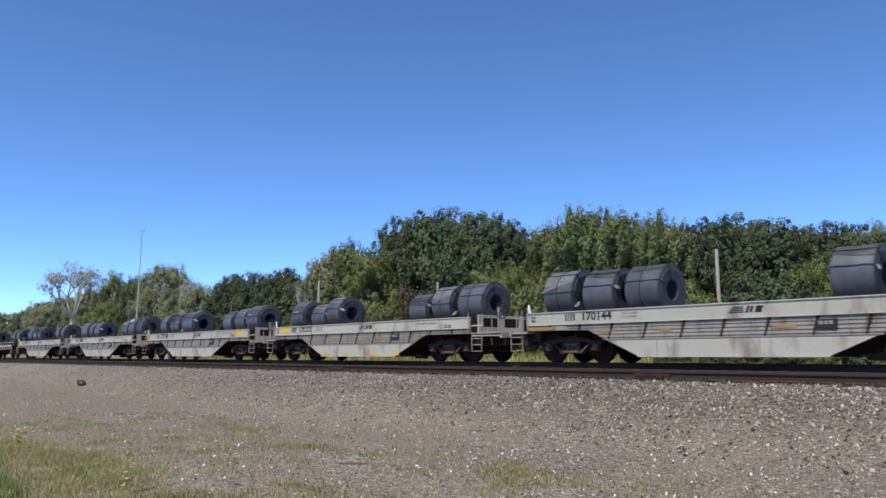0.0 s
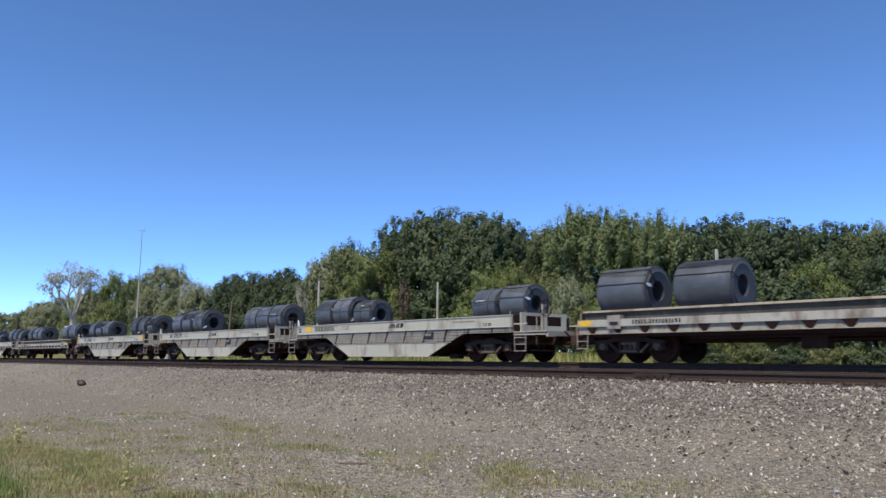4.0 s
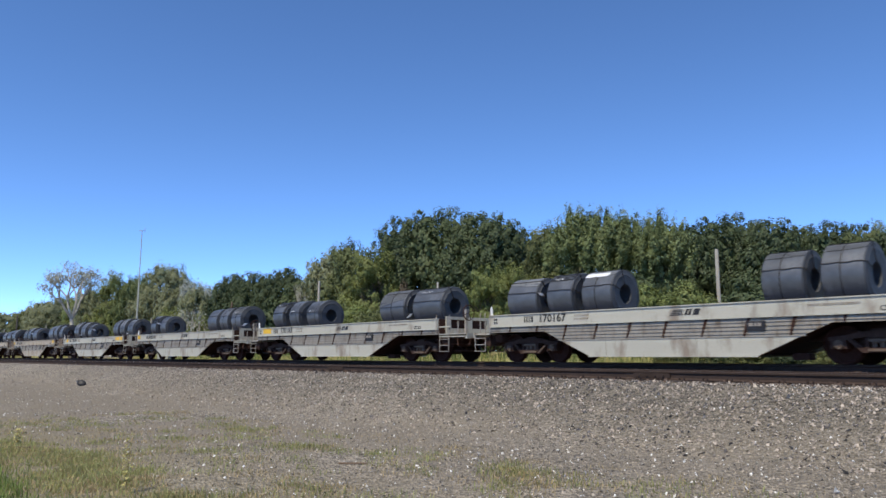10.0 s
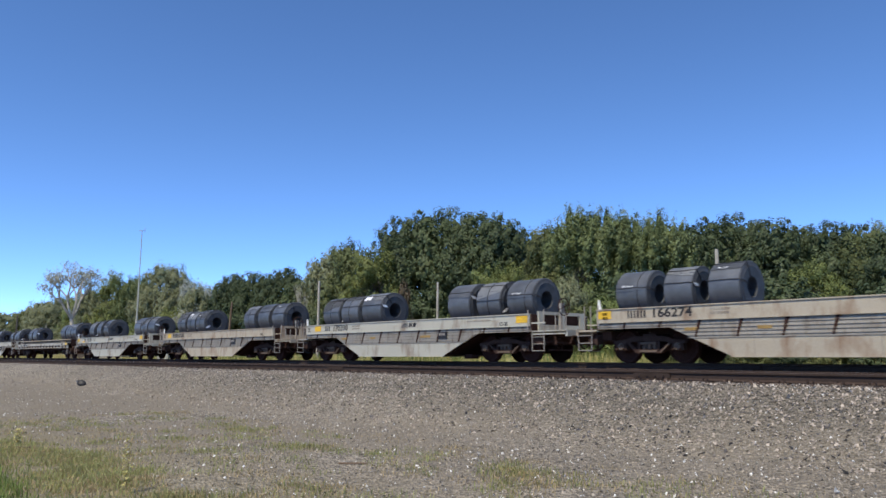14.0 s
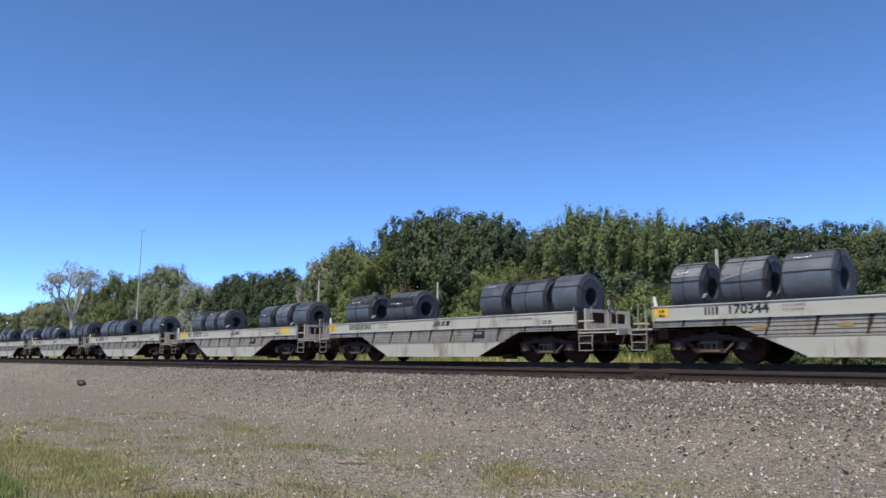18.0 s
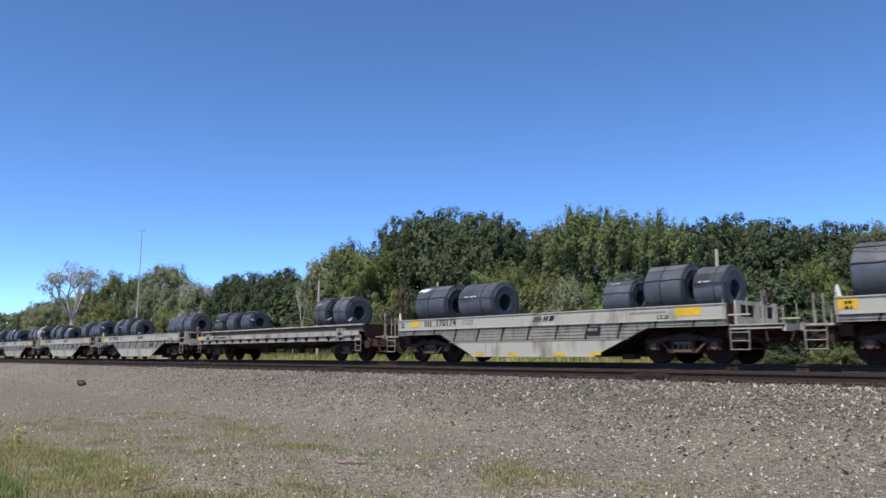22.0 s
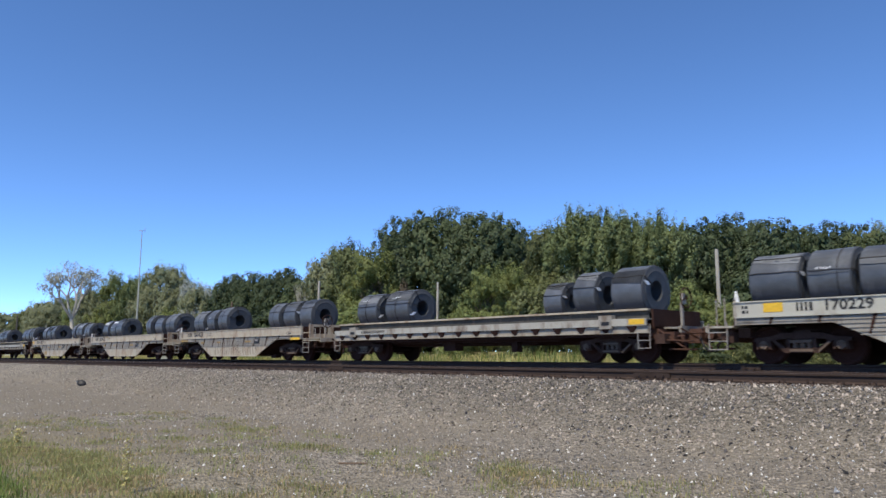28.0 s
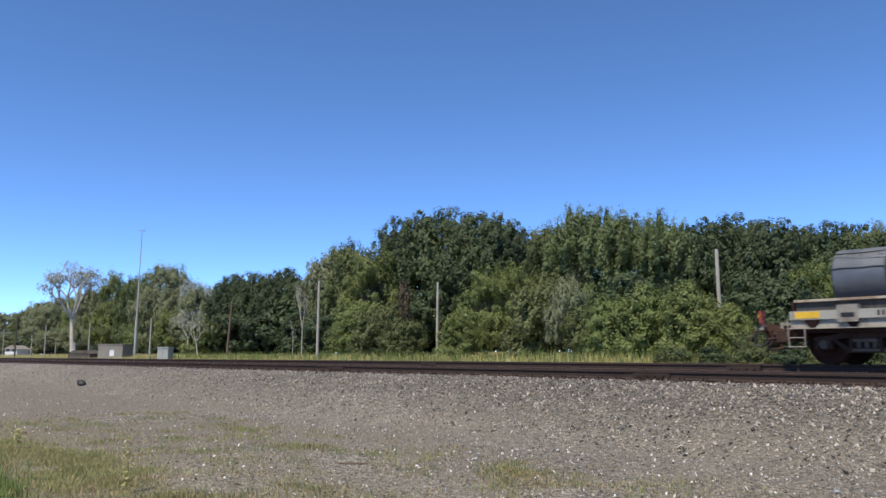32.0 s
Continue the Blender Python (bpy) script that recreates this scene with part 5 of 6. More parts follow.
def coil_thing(seed, label, wrap=None):
    """A coil of steel strip lying along the train. Unit width and unit radius; its straps run along it and over its end to the eye."""
    rnd = random.Random(seed)
    coil = empty("steel_coil", label, "steel coil", "steel coils on the train")
    bm = bmesh.new()
    prof = [(-0.5, 0.40), (-0.5, 0.96), (-0.47, 1.0), (-0.29, 1.0), (-0.1, 1.0), (0.1, 1.0), (0.29, 1.0), (0.47, 1.0), (0.5, 0.965), (0.5, 0.8), (0.515, 0.78), (0.5, 0.6), (0.508, 0.5), (0.5, 0.40)]
    lathe(bm, prof, axis="X", sides=30)
    # shallow dents in the outer turns
    for v in bm.verts:
        if abs(v.co.x) < 0.4 and v.co.y ** 2 + v.co.z ** 2 > 0.9:
            dent = 1 - 0.030 * max(0.0, noise.noise(v.co * 2.3 + Vector((seed * 9.0, 0, 0))))
            v.co.y, v.co.z = v.co.y * dent, v.co.z * dent
    for f in bm.faces:
        c = f.calc_center_median()
        if abs(c.x) > 0.485 or (c.y ** 2 + c.z ** 2) < 0.2:
            f.material_index = 1
    part("coil_body", bm, [wrap or M_COIL, M_COIL_END], coil, smooth=True)
    # loose outer lap
    bm = bmesh.new()
    # some laps drape the top, their paler steel also standing for sunlight there
    a0, lap = (rnd.uniform(-0.7, -0.3), rnd.uniform(1.3, 1.6)) if seed in (1, 2, 4, 6) else (rnd.uniform(0.1, 1.0), rnd.uniform(0.35, 0.7))
    slant, curl = rnd.uniform(-0.05, 0.05), rnd.uniform(0.004, 0.022)
    grid = []
    for j in range(6):
        reach = lap * (1 + slant * (j - 2.5) + rnd.uniform(-0.015, 0.015))
        grid.append([])
        for k in range(6):
            a = a0 + reach * k / 5
            r = 1.004 + curl * (k / 5) ** 4
            grid[-1].append(bm.verts.new((-0.487 + 0.195 * j, -math.sin(a) * r, math.cos(a) * r)))
    for j in range(5):
        for k in range(5):
            bm.faces.new((grid[j][k], grid[j][k + 1], grid[j + 1][k + 1], grid[j + 1][k]))
    bmesh.ops.solidify(bm, geom=bm.faces[:], thickness=0.008)
    bmesh.ops.recalc_face_normals(bm, faces=bm.faces[:])
    part("outer_lap", bm, wrap or (M_COIL_PALE if seed in (1, 2, 4, 6) else M_COIL), coil, "loose outer sheet", smooth=True)
    for k in range(rnd.choice((1, 2, 2))):
        a = rnd.uniform(0.9, 1.75) if k == 0 else rnd.uniform(0.1, 0.7)
        u, w = Vector((0, -math.sin(a), math.cos(a))), Vector((0, math.cos(a), math.sin(a)))
        # one ribbon: along the side with a little slack, round the edge, and down the end face to the eye
        bm = bmesh.new()
        ex = Vector((1, 0, 0))
        line = [(ex * (-0.5 + 0.2 * j) + u * 1.006 - w * rnd.uniform(0.0, 0.035), u) for j in range(6)]
        line += [(ex * 0.512 + u * 1.0, (u + ex).normalized()), (ex * 0.518 + u * 0.66, ex), (ex * 0.512 + u * 0.33, ex)]
        rings = [[bm.verts.new(c + w * d + up * e) for d, e in ((-0.013, 0), (0.013, 0), (0.013, 0.02), (-0.013, 0.02))] for c, up in line]
        for p, q in zip(rings, rings[1:]):
            for m in range(4):
                bm.faces.new((p[m], p[(m + 1) % 4], q[(m + 1) % 4], q[m]))
        bm.faces.new(rings[0][::-1])
        bm.faces.new(rings[-1])
        bmesh.ops.recalc_face_normals(bm, faces=bm.faces[:])
        part("strap", bm, M_STRAP, coil, "black steel strap")
    if seed % 2 == 0:
        bm = bmesh.new()
        x = rnd.uniform(-0.25, 0.3)
        lathe(bm, [(x - 0.014, 1.0), (x - 0.014, 1.012), (x + 0.014, 1.012), (x + 0.014, 1.0)], axis="X", sides=26, closed=False)
        part("strap", bm, M_STRAP, coil, "black steel strap", smooth=True)
    if seed % 3 == 0:
        # chalked figures that cannot be read
        bm = bmesh.new()
        a = rnd.uniform(0.7, 1.3)
        for k in range(7):
            x = -0.3 + k * 0.055 + rnd.uniform(-0.01, 0.01)
            b = a + rnd.uniform(-0.02, 0.05)
            p = Vector((x, -math.sin(b) * 1.012, math.cos(b) * 1.012))
            w = Vector((0, -math.cos(b), -math.sin(b)))
            t = rnd.uniform(-0.03, 0.03)
            vv = [bm.verts.new(p + Vector((dx, 0, 0)) + w * d) for dx, d in ((0, -0.035), (0.018, -0.035), (0.018 + t, 0.045), (t, 0.045))]
            bm.faces.new(vv)
        tagged(part("chalk_mark", bm, M_FILM, coil, "white chalked marks"), kind="stuff")
    if seed % 4 == 1 or seed in (2, 6):
        bm = bmesh.new()
        a = rnd.uniform(1.9, 2.15) if seed in (2, 6) else rnd.uniform(1.0, 1.7)
        vv = []
        for r, w in ((1.0, 0.0), (0.8, 0.1), (0.55, 0.02), (0.72, -0.1)):
            vv.append(bm.verts.new((0.53 + 0.05 * abs(w), -math.sin(a + w) * r, math.cos(a + w) * r)))
        back = [bm.verts.new(v.co + Vector((0.01, 0, 0))) for v in vv]
        bm.faces.new(vv)
        bm.faces.new(back[::-1])
        for k in range(4):
            bm.faces.new((vv[k], back[k], back[(k + 1) % 4], vv[(k + 1) % 4]))
        bmesh.ops.recalc_face_normals(bm, faces=bm.faces[:])
        part("tag", bm, M_FILM, coil, "white paper tag")
    return coil


PATTERNS = [trough_car(M_WHITE, "off-white coil car with a ribbed band and deep belly"),
            trough_car(M_CREAM, "stained cream coil car with a ribbed band and deep belly"),
            ledge_car(M_CREAM, "coil car with a pale ledge on shadow-dark brackets, dark walls")]
COILS = [coil_thing(k, "dark grey strapped steel coil lying in the car's trough") for k in range(8)]
COILS.append(coil_thing(9, "pale paper-wrapped steel coil lying in the car's trough", M_WRAP))
MOVING, SPINNING = [], []
LEFT_OF_STYLE, FREE_COILS = {0: 30, 1: 6, 2: 6}, set(range(9))


def travel(t):
    """How far the train has come since the start, in metres."""
    return 20.393 * t + 0.006807 * t * t - 2.656e-5 * t ** 3


def fresh_car(style):
    """A copy of the bare pattern; the last car of a style is the pattern itself."""
    LEFT_OF_STYLE[style] -= 1
    return copy_thing(PATTERNS[style], Matrix()) if LEFT_OF_STYLE[style] else PATTERNS[style]


def fresh_coil(k):
    """The pattern itself the first time, then copies of it."""
    if k in FREE_COILS:
        FREE_COILS.discard(k)
        return COILS[k]
    return copy_thing(COILS[k], Matrix())


def bar_text(name, parent, x, y, z, widths, high, mat=M_BLACK):
    bm = bmesh.new()
    for w in widths:
        box(bm, x, x + w, y - 0.004, y, z, z + high)
        x += w + min(0.05, 0.4 * high)
    return tagged(part(name, bm, mat, parent), kind="stuff")


def patch(car, name, mat, x0, x1, z0, z1, label=""):
    y = -FACE - (0.042 if z1 == 1.27 else 0.001)
    p = part(name, bevelled(box(bmesh.new(), x0, x1, y - 0.005, y, z0, z1), 0.002), mat, car, label)
    return p


def film(coil, how):
    """A torn strip of bright wrapping film that curls off the coil's near shoulder."""
    rnd = random.Random(int(how * 100))
    a0 = 0.55 + 0.3 * rnd.random()
    lo, hi = (-0.47, 0.30) if how > 0.5 else (-0.49, -0.15)
    rows = []
    bm = bmesh.new()
    for k in range(6):
        x = lo + (hi - lo) * k / 5
        wob = 0.07 * rnd.random()
        for a, lift in ((a0 - 0.10 - wob, 0.02), (a0 + 0.10 + wob, 0.035)):
            rows.append(bm.verts.new((x, -math.sin(a) * (1.0 + lift), math.cos(a) * (1.0 + lift))))
    for k in range(5):
        bm.faces.new((rows[2 * k], rows[2 * k + 1], rows[2 * k + 3], rows[2 * k + 2]))
    bmesh.ops.solidify(bm, geom=bm.faces[:], thickness=0.008)
    part("film_strip", bm, M_FILM, coil, "torn bright wrapping film", smooth=True)


def train_car(style, left, text, marks, loads, seed):
    """One car of the train. style: which pattern; left: where the rear end of its body stands at the start; loads: (from the rear end, width,
    radius) of each coil; marks: letters for its reflectors and signs."""
    rnd = random.Random(seed)
    car = fresh_car(style)
    half = HALF_B if style == 2 else HALF_A
    MOVING.append((car, left + half, 0.0))
    for t in car.children:
        if t.name.startswith("truck"):
            SPINNING.extend((w, left + half) for w in t.children)
    face = -FACE - (0.042 if style == 2 else 0.002)
    if style < 2:
        z = 1.30
        if text:
            # owner's initials as plain bars, then the readable number
            wide, lead = (1.10, 0.62) if style == 0 else (1.26, 0.76)
            start = -half + (1.5 if style == 0 else 1.44 if "n" in marks else 1.02)
            bar_text("owner_mark", car, start + 0.03, face, z, (0.05, 0.05, 0.05, 0.07) if style == 0 else (0.05, 0.05, 0.05, 0.06, 0.05, 0.06), 0.20)
            lettering("car_number", text, 0.235, M_BLACK, car, start + lead, face, z, wide)
        else:
            bar_text("car_number", car, -half + 1.5, face, z, (0.05, 0.05, 0.05, 0.06, 0.02, 0.05, 0.06, 0.05, 0.05, 0.06, 0.05, 0.05, 0.06, 0.05, 0.05), 0.20)
        bar_text("corner_stencil", car, -half + 0.22, face, z + 0.10, (0.05, 0.07), 0.07)
        bar_text("corner_stencil", car, -half + 0.22, face, z - 0.01, (0.08, 0.05), 0.07)
        bar_text("capacity_data", car, -half + 3.5, face, z + 0.12, (0.06, 0.06, 0.03, 0.05, 0.06, 0.06, 0.06), 0.06, M_RIB)
        bar_text("capacity_data", car, -half + 3.5, face, z + 0.02, (0.05, 0.06, 0.02, 0.06, 0.05, 0.06, 0.06), 0.06, M_RIB)
        if style == 0:
            # maker's emblem as plain shapes
            bm = bmesh.new()
            for k in range(4):
                box(bm, -half + 6.65 + 0.04 * k, -half + 7.05, face - 0.004, face, 1.32 + k * 0.042, 1.342 + k * 0.042)
            for a, b in ((7.09, 0.07), (7.19, 0.07), (7.32, 0.17)):
                prism(bm, [(-half + a, 1.315), (-half + a + b, 1.315), (-half + a + b + 0.06, 1.475), (-half + a + 0.06, 1.475)], face - 0.004, face)
            tagged(part("emblem", bm, M_BLACK, car), kind="stuff")
            bar_text("small_stencil", car, -half + 10.2, face, 1.40, (0.3, 0.5, 0.3), 0.05, M_RIB)
        bm = box(bmesh.new(), -half + 8.75, -half + 9.2, -FACE - 0.012, -FACE + 0.05, 0.86, 1.1)
        part("data_plate", bm, M_BLACK, car, "black data plate")
        bar_text("plate_data", car, -half + 8.8, -FACE - 0.013, 0.98, (0.1, 0.06, 0.08), 0.08, M_GALV)
        lettering("end_stencil", "CS 20", 0.11, M_BLACK, car, half - (1.95 if "r" in marks else 1.28), face, 1.24)
    else:
        bar_text("car_number", car, -half + 1.87, face, 1.14, (0.05, 0.05, 0.06, 0.05, 0.05, 0.02, 0.05, 0.05, 0.06, 0.05, 0.05, 0.06, 0.05, 0.05, 0.06, 0.05), 0.11)
    zy = (1.30, 1.52) if style < 2 else (1.12, 1.27)
    for m in marks:
        if m == "L":
            patch(car, "reflector", M_YELLOW, -half + (0.75 if style < 2 else 0.13), -half + (1.22 if style < 2 else 0.68), *zy)
        elif m == "l":
            patch(car, "reflector", M_YELLOW, -half + 0.06, -half + 0.5, *zy)
        elif m == "W":
            patch(car, "reflector", M_YELLOW, -half + 0.55, -half + 1.3, *zy)
        elif m == "R":
            patch(car, "reflector", M_YELLOW, half - 0.55, half - 0.06, *zy)
        elif m == "r":
            patch(car, "reflector", M_YELLOW, half - 1.39, half - 0.65, *zy)
        elif m == "u":
            patch(car, "reflector", M_YELLOW, half - 0.92, half - 0.15, 0.98, 1.09)
        elif m == "B":
            for x in (-2.4, -0.9, 1.0, 2.3):
                patch(car, "reflector", M_YELLOW, x, x + 0.42, 0.30, 0.39)
        elif m == "m":
            patch(car, "reflector", M_YELLOW, 0.6, 0.95, 1.20, 1.29)
        elif m == "s":
            for x, w in ((-3.75, 0.38), (-1.8, 0.35), (1.25, 0.55)):
                bm = box(bmesh.new(), x, x + w, -FACE + 0.006, -FACE + 0.018, 0.92, 1.00)
                part("reflector", bm, M_AMBER, car, "faded amber reflector")
        elif m == "w":
            patch(car, "reflector", M_YELLOW, -half + 4.3 - (3.1 if "l" in marks else 0.0), -half + 4.8 - (3.1 if "l" in marks else 0.0), 1.24, 1.34)
        elif m == "y":
            patch(car, "graffiti", M_AMBER, -half + 3.87, -half + 4.6, 0.36, 0.64, "smear of yellow paint")
        elif m == "e":
            bm = box(bmesh.new(), -half + 0.04, -half + 1.08, -FACE + 0.006, -FACE + 0.018, 1.04, 1.14)
            part("reflector", bm, M_AMBER, car, "faded amber strip")
            bm = box(bmesh.new(), -half + 1.14, -half + 1.56, -FACE + 0.006, -FACE + 0.016, 1.03, 1.15)
            part("card_holder", bm, M_GALV, car)
        elif m in "gG":
            # sprayed scrawl along the lower panel
            bm = bmesh.new()
            for k in range(18 if m == "g" else 26):
                x = -1.9 + k * 0.25 if m == "g" else -2.3 + k * 0.17
                wob, lift, rows = (0.07, 0.10, rnd.choice((5, 8, 8))) if m == "g" else (0.2, 0.085, 5)
                pts = [(x + rnd.uniform(-wob, wob), 0.34 + j * lift) for j in range(rows)]
                for (xa, za), (xb, zb) in zip(pts, pts[1:]):
                    prism(bm, [(xa, za), (xa + 0.02, za), (xb + 0.02, zb), (xb, zb)], -FACE - 0.005, -FACE - 0.001)
            tagged(part("graffiti", bm, M_DARK if m == "g" else M_RIB, car, "scrawled spray-paint lines"), kind="stuff")
    for k, (d, w, r, *torn) in enumerate(loads):
        pale = r < 0
        kind = 8 if pale else rnd.randrange(8)
        r = abs(r)
        c = fresh_coil(kind)
        c.scale = (w, r, r)
        if torn:
            film(c, torn[0])
        MOVING.append((c, left + d + w / 2, 1.27 + 1.15 * r))


# style, rear end at the start, number, marks, coils (from the rear end, width, radius)
train_car(0, -16.03, "170144", "se", [(0.12, 1.11, 0.78), (1.62, 1.10, 0.75), (3.14, 1.11, 0.75), (8.82, 0.97, 0.74), (10.18, 1.01, 0.68)], 1)
train_car(0, -31.61, "170372", "WBs", [(0.12, 1.03, 0.70), (1.76, 1.05, 0.62), (3.15, 0.94, 0.73), (8.76, 1.00, 0.63), (10.22, 0.98, 0.73), (11.64, 1.22, 0.74)], 2)
train_car(0, -47.18, "170188", "lr", [(0.12, 0.87, 0.72), (1.56, 1.25, 0.71), (3.34, 1.41, 0.73), (8.54, 0.92, 0.65), (9.93, 1.03, 0.68), (11.29, 1.19, 0.73)], 3)
train_car(0, -62.76, "170306", "m", [(0.12, 1.37, 0.74), (1.93, 0.75, 0.70), (3.04, 1.07, 0.70), (8.80, 1.03, 0.70), (10.16, 1.01, 0.73, 0.2), (11.70, 0.91, 0.74)], 4)
train_car(0, -78.33, "170191", "WB", [(0.12, 1.25, 0.75), (1.89, 1.04, 0.74), (3.40, 0.87, 0.74), (8.88, 0.84, 0.74), (10.30, 0.80, 0.73)], 5)
train_car(2, -95.69, "", "lR", [(0.12, 1.65, 0.74), (2.68, 1.65, 0.74), (11.80, 0.93, 0.75), (13.24, 0.93, 0.72)], 6)
train_car(0, -111.35, "", "L", [(0.30, 1.16, 0.70), (1.70, 1.16, 0.72), (3.10, 1.16, 0.62), (10.31, 1.13, 0.62), (11.67, 1.13, 0.65)], 7)
train_car(0, -126.93, "170270", "se", [(0.06, 1.16, 0.75), (1.46, 1.14, 0.75), (2.98, 1.16, 0.75), (9.11, 1.16, 0.70), (10.38, 1.16, 0.70), (11.64, 1.16, 0.70)], 8)
train_car(0, -142.50, "170360", "lRs", [(0.12, 0.95, 0.74), (1.53, 1.11, 0.71), (3.06, 1.06, 0.70), (8.66, 0.93, 0.75), (10.17, 0.94, 0.75), (11.65, 0.83, 0.75)], 9)
train_car(2, -159.86, "", "LR", [(0.12, 1.12, 0.76), (1.72, 1.14, 0.74), (3.31, 1.00, 0.75), (10.38, 1.38, 0.72, 0.3), (12.38, 1.65, 0.75)], 10)
train_car(0, -175.53, "170104", "ls", [(0.12, 0.85, 0.74), (1.58, 1.04, 0.75), (3.09, 0.88, 0.59), (8.59, 1.12, 0.78), (10.19, 1.15, 0.75), (11.83, 0.78, 0.67)], 11)
train_car(0, -191.10, "170101", "lr", [(0.12, 0.75, 0.63), (1.41, 1.12, 0.74), (3.13, 0.84, 0.78, 0.8), (8.77, 0.85, 0.67), (10.20, 1.06, 0.74), (11.65, 1.01, 0.67)], 12)
train_car(0, -206.67, "", "lR", [(0.12, 1.18, 0.72), (1.75, 1.08, 0.71), (3.34, 0.77, 0.61), (8.77, 0.81, 0.73), (10.07, 1.00, 0.73), (11.67, 1.02, 0.73)], 13)
train_car(0, -222.25, "170167", "", [(0.12, 1.28, 0.72), (1.85, 0.99, 0.74), (3.21, 1.10, 0.73, 0.65), (8.81, 1.03, 0.74), (10.26, 0.98, 0.77)], 14)
train_car(0, -237.82, "170183", "W", [(0.12, 0.94, 0.74), (1.64, 0.85, 0.73), (3.12, 0.99, 0.70), (8.67, 1.56, 0.74), (10.72, 1.65, 0.73)], 15)
train_car(0, -253.40, "", "l", [(0.14, 0.81, 0.71), (1.58, 0.85, 0.67), (8.43, 1.12, 0.73), (9.94, 0.93, 0.74), (11.30, 1.07, 0.74)], 16)
train_car(0, -268.97, "170380", "LrR", [(0.12, 1.09, 0.76), (1.68, 1.00, 0.73), (3.17, 0.75, 0.66), (8.81, 0.93, 0.71), (10.17, 0.89, 0.72), (11.53, 0.95, 0.68)], 17)
train_car(1, -284.54, "166414", "lR", [(0.12, 1.08, 0.71), (1.62, 0.94, 0.73), (3.14, 1.33, 0.69), (8.41, 1.22, 0.72), (10.15, 0.82, 0.76), (11.50, 0.86, 0.72)], 18)
train_car(1, -300.12, "166274", "ls", [(0.12, 1.05, 0.68), (1.70, 0.88, 0.68), (3.04, 0.89, 0.69), (7.36, 1.25, 0.67), (9.26, 1.49, 0.70), (11.41, 1.08, 0.72)], 19)
train_car(0, -315.69, "170390", "LRs", [(0.20, 1.24, 0.71), (1.60, 1.24, 0.71), (3.12, 1.32, 0.73, 0.2), (8.42, 1.14, 0.73), (9.90, 1.14, 0.72), (11.36, 1.14, 0.72)], 20)
train_car(1, -331.50, "", "L", [(0.30, 1.10, 0.74), (1.59, 1.10, 0.72, 0.3), (2.88, 1.10, 0.74), (8.60, 1.10, 0.72), (10.10, 1.10, 0.73), (11.50, 1.10, 0.73)], 21)
train_car(0, -347.64, "170355", "lwR", [(0.20, 1.02, 0.73), (1.98, 0.86, 0.75), (3.42, 0.95, 0.74), (9.33, 1.07, 0.70), (10.53, 1.07, 0.71), (11.73, 1.07, 0.70)], 22)
train_car(2, -365.00, "", "R", [(0.12, 1.04, 0.70), (1.57, 1.24, 0.71), (10.16, 1.14, 0.72), (11.58, 1.22, 0.72), (13.07, 1.22, 0.75)], 23)
train_car(0, -380.66, "170344", "ls", [(0.12, 0.87, 0.72), (1.59, 1.13, 0.73), (3.18, 1.21, 0.73), (8.83, 0.96, 0.67), (10.32, 0.75, 0.65), (11.53, 0.90, 0.73)], 24)
train_car(0, -396.24, "", "l", [(0.12, 1.65, 0.71), (2.95, 1.65, 0.71), (8.24, 1.06, 0.72), (9.72, 1.39, 0.71), (11.48, 1.01, 0.72)], 25)
train_car(0, -411.81, "170379", "Wr", [(0.12, 1.30, 0.71), (1.93, 1.07, 0.69), (3.46, 0.82, 0.70), (8.10, 1.11, 0.69), (9.76, 1.09, 0.70), (11.33, 1.21, 0.69)], 26)
train_car(0, -427.39, "170353", "ls", [(0.12, 1.41, 0.72), (1.87, 1.11, 0.71), (3.32, 1.28, 0.71), (8.05, 1.40, 0.69), (9.85, 1.09, 0.69)], 27)
train_car(0, -442.96, "170152", "Ls", [(0.12, 0.89, 0.74), (1.50, 1.11, 0.75), (2.95, 0.97, 0.64, 0.9), (8.31, 1.28, 0.74), (10.12, 1.11, 0.71), (11.74, 0.79, 0.75)], 28)
train_car(0, -458.53, "170363", "lR", [(0.12, 0.96, 0.76), (1.71, 0.91, 0.74), (3.22, 1.12, 0.78), (8.51, 1.10, 0.72), (10.03, 1.03, 0.63), (11.50, 1.06, 0.67)], 29)
train_car(0, -474.11, "170174", "LBr", [(0.12, 1.65, 0.75, 0.4), (2.50, 1.65, 0.73), (8.66, 0.96, 0.59), (10.18, 1.17, 0.72), (11.68, 0.86, 0.66)], 30)
train_car(2, -491.47, "", "Lm", [(0.12, 0.93, 0.63), (1.50, 0.86, 0.61), (3.13, 0.94, 0.62), (10.36, 0.92, 0.74), (11.88, 0.95, 0.73)], 31)
train_car(0, -507.13, "170266", "l", [(0.12, 0.75, 0.72), (1.60, 1.00, 0.74), (3.12, 0.97, 0.66), (9.27, 1.01, 0.61), (10.53, 1.01, 0.68), (11.79, 1.01, 0.69)], 32)
train_car(0, -522.71, "170393", "lr", [(0.12, 0.93, 0.73), (1.74, 1.19, 0.71), (3.57, 1.09, 0.60, 0.85), (8.41, 1.02, 0.73), (9.98, 1.07, 0.63), (11.48, 1.21, 0.73)], 33)
train_car(0, -538.28, "170268", "WrGw", [(0.08, 1.02, 0.73), (1.42, 1.06, 0.74, 0.9), (3.00, 1.06, 0.70), (8.74, 0.92, 0.75), (10.06, 1.10, 0.75), (11.50, 1.14, -0.75)], 34)
train_car(0, -553.85, "", "LR", [(0.20, 1.30, 0.72), (1.85, 1.30, 0.73), (9.40, 1.10, 0.72), (10.60, 1.05, 0.73), (11.75, 1.05, 0.74)], 35)
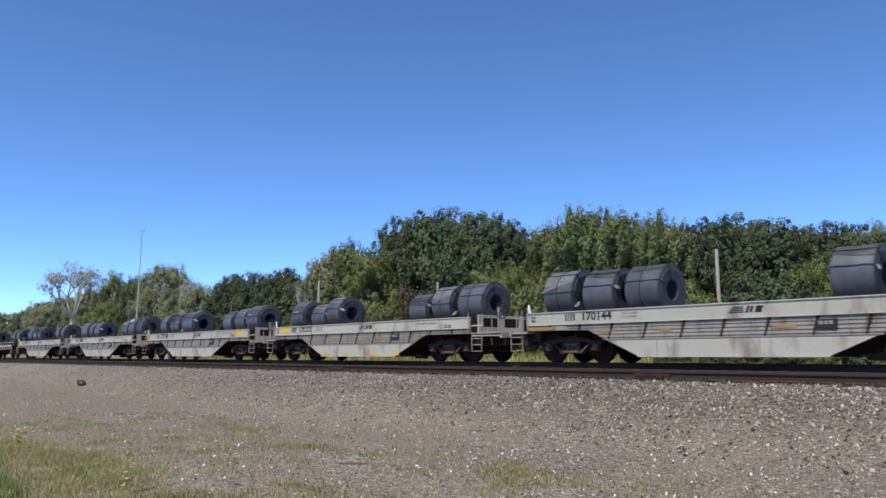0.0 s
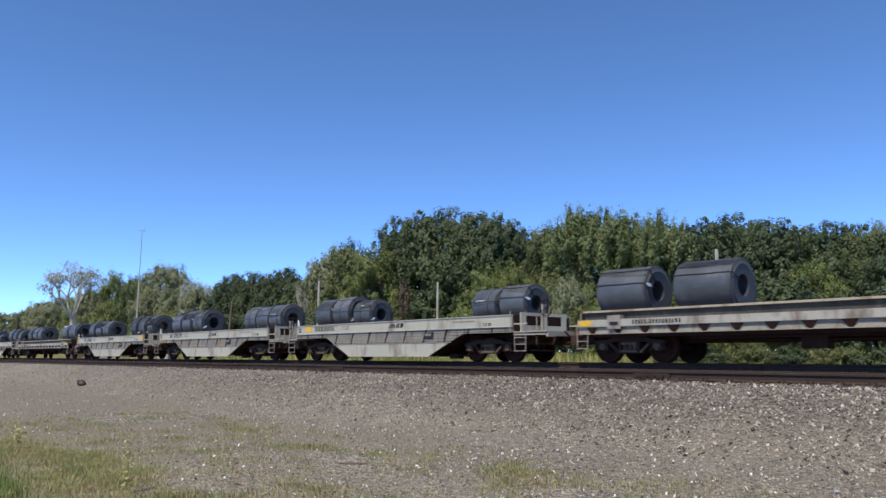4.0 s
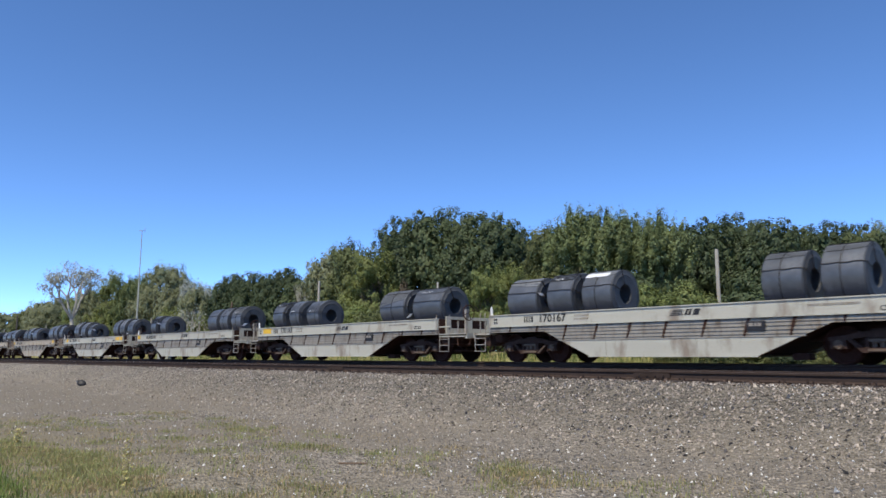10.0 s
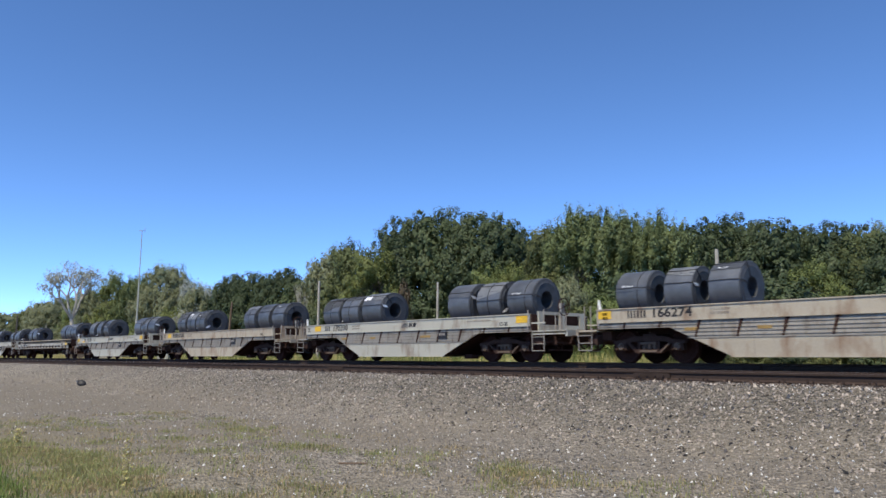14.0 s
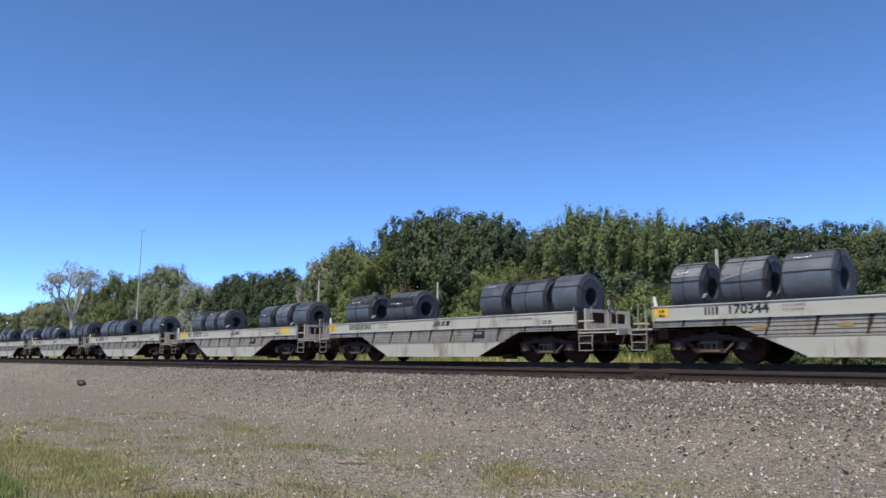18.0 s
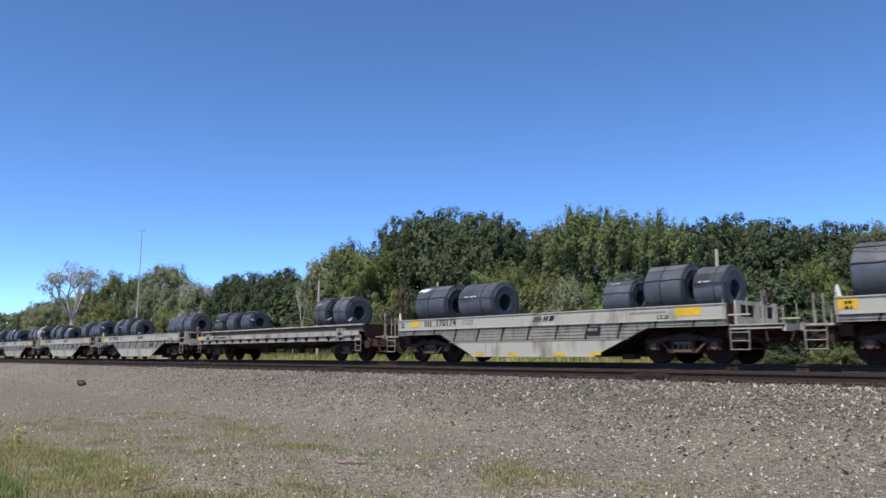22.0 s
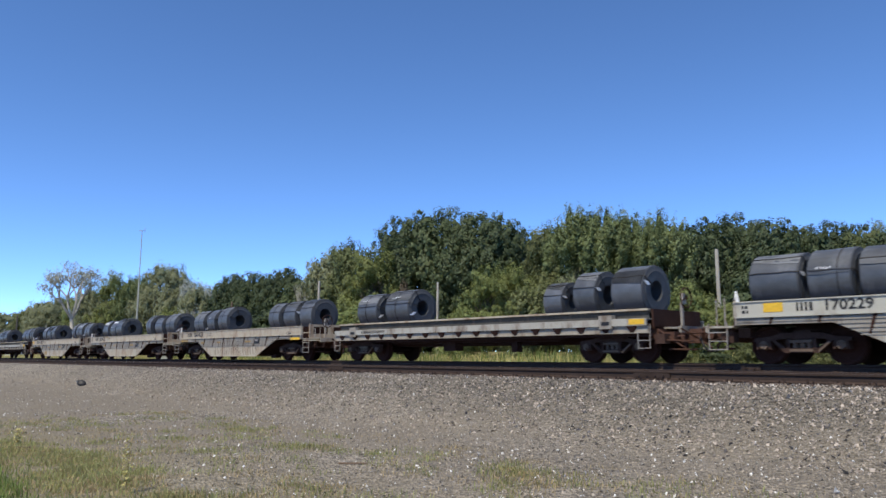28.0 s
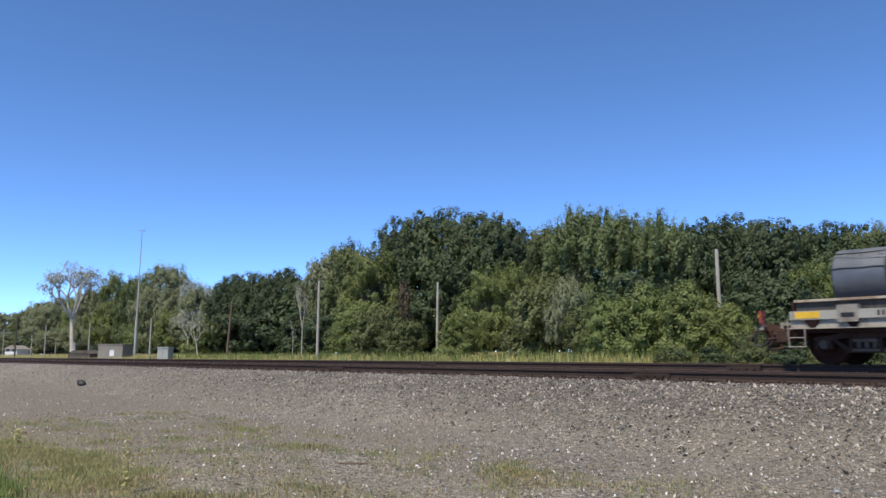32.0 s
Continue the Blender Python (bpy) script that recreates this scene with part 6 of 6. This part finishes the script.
train_car(0, -569.43, "", "lr", [(0.30, 1.10, 0.66), (1.62, 1.10, 0.68), (2.93, 1.10, 0.68), (9.04, 1.19, 0.70), (10.33, 1.19, 0.72), (11.61, 1.19, 0.75)], 36)
train_car(0, -585.00, "170229", "Lr", [(0.06, 1.24, 0.72), (1.50, 1.00, 0.73), (2.66, 1.22, 0.72), (8.58, 1.08, 0.72), (10.08, 1.10, 0.74), (11.55, 1.06, 0.75)], 37)
train_car(2, -602.36, "", "R", [(0.46, 1.34, 0.72), (2.40, 1.45, 0.74), (10.53, 0.75, 0.62), (11.82, 0.82, 0.73), (13.24, 1.07, 0.75)], 38)
train_car(1, -618.03, "166403", "usge", [(0.12, 1.24, 0.72), (1.85, 0.87, 0.73), (3.24, 1.05, 0.76), (8.70, 1.01, 0.73), (10.14, 1.07, 0.74), (11.59, 1.03, 0.74)], 39)
train_car(1, -633.60, "166413", "s", [(0.12, 1.01, 0.70, 0.7), (1.59, 0.95, 0.68, 0.6), (2.89, 1.10, 0.74), (8.44, 0.76, 0.74), (9.86, 1.11, 0.71), (11.58, 1.30, 0.73)], 40)
train_car(1, -649.17, "166371", "lsyn", [(0.12, 0.97, 0.73), (1.49, 0.94, 0.74), (2.80, 0.84, 0.74), (8.39, 0.75, 0.73), (9.51, 1.36, 0.73), (11.43, 1.16, 0.70)], 41)
train_car(2, -666.54, "", "LR", [(0.67, 1.17, 0.70), (2.03, 1.14, 0.75), (3.33, 1.14, 0.75), (10.45, 1.05, 0.71), (11.75, 1.10, 0.73), (13.27, 1.13, 0.75)], 42)


def tail_marker(left):
    """The red end-of-train box on the rear coupler, with its air hose."""
    ob = empty("tail_marker", "red end-of-train box with a black hose on the rear coupler", "signal device")
    part("case", bevelled(box(bmesh.new(), -0.04, 0.04, -0.10, 0.10, 0.06, 0.42), 0.02), M_RED, ob)
    part("lens", bevelled(box(bmesh.new(), -0.072, -0.051, -0.07, 0.07, 0.24, 0.34), 0.008), M_YELLOW, ob)
    part("clamp", box(bmesh.new(), -0.06, 0.06, -0.06, 0.06, -0.06, 0.06), M_GALV, ob)
    bm = bmesh.new()
    pts = [(0.05, -0.22, 0.1), (-0.06, -0.26, -0.2), (-0.1, -0.24, -0.45), (0.05, -0.2, -0.5), (0.3, -0.16, -0.3)]
    for a, b in zip(pts, pts[1:]):
        rod(bm, a, b, 0.03, sides=6)
    part("hose", bm, M_STRAP, ob)
    MOVING.append((ob, left - 1.36, 1.0))


tail_marker(-666.54)


def motions():
    """The whole train rolls past, every wheelset turning with it while it can be seen."""
    stops = (0.0, 4.0, 8.0, 12.0, 16.0, 20.0, 24.0, 28.0, 32.0)
    for ob, x, z in MOVING:
        walk(ob, [(t, pose(x + travel(t), MID_Y, z)) for t in stops])
    for ob, x in SPINNING:
        base = ob.location.copy()
        seen = [k / FPS for k in range(int(32 * FPS) + 1) if -90 < x + travel(k / FPS) < 12]
        if len(seen) < 2:
            continue
        first = travel(seen[0])
        rows = [(t, pose(base.x, base.y, base.z, 0, math.degrees((travel(t) - first) / WHEEL_R), 0)) for t in seen]
        if seen[0] > 0:
            rows.insert(0, (0.0, rows[0][1]))
        if seen[-1] < 32:
            rows.append((32.0, rows[-1][1]))
        walk(ob, rows)


motions()
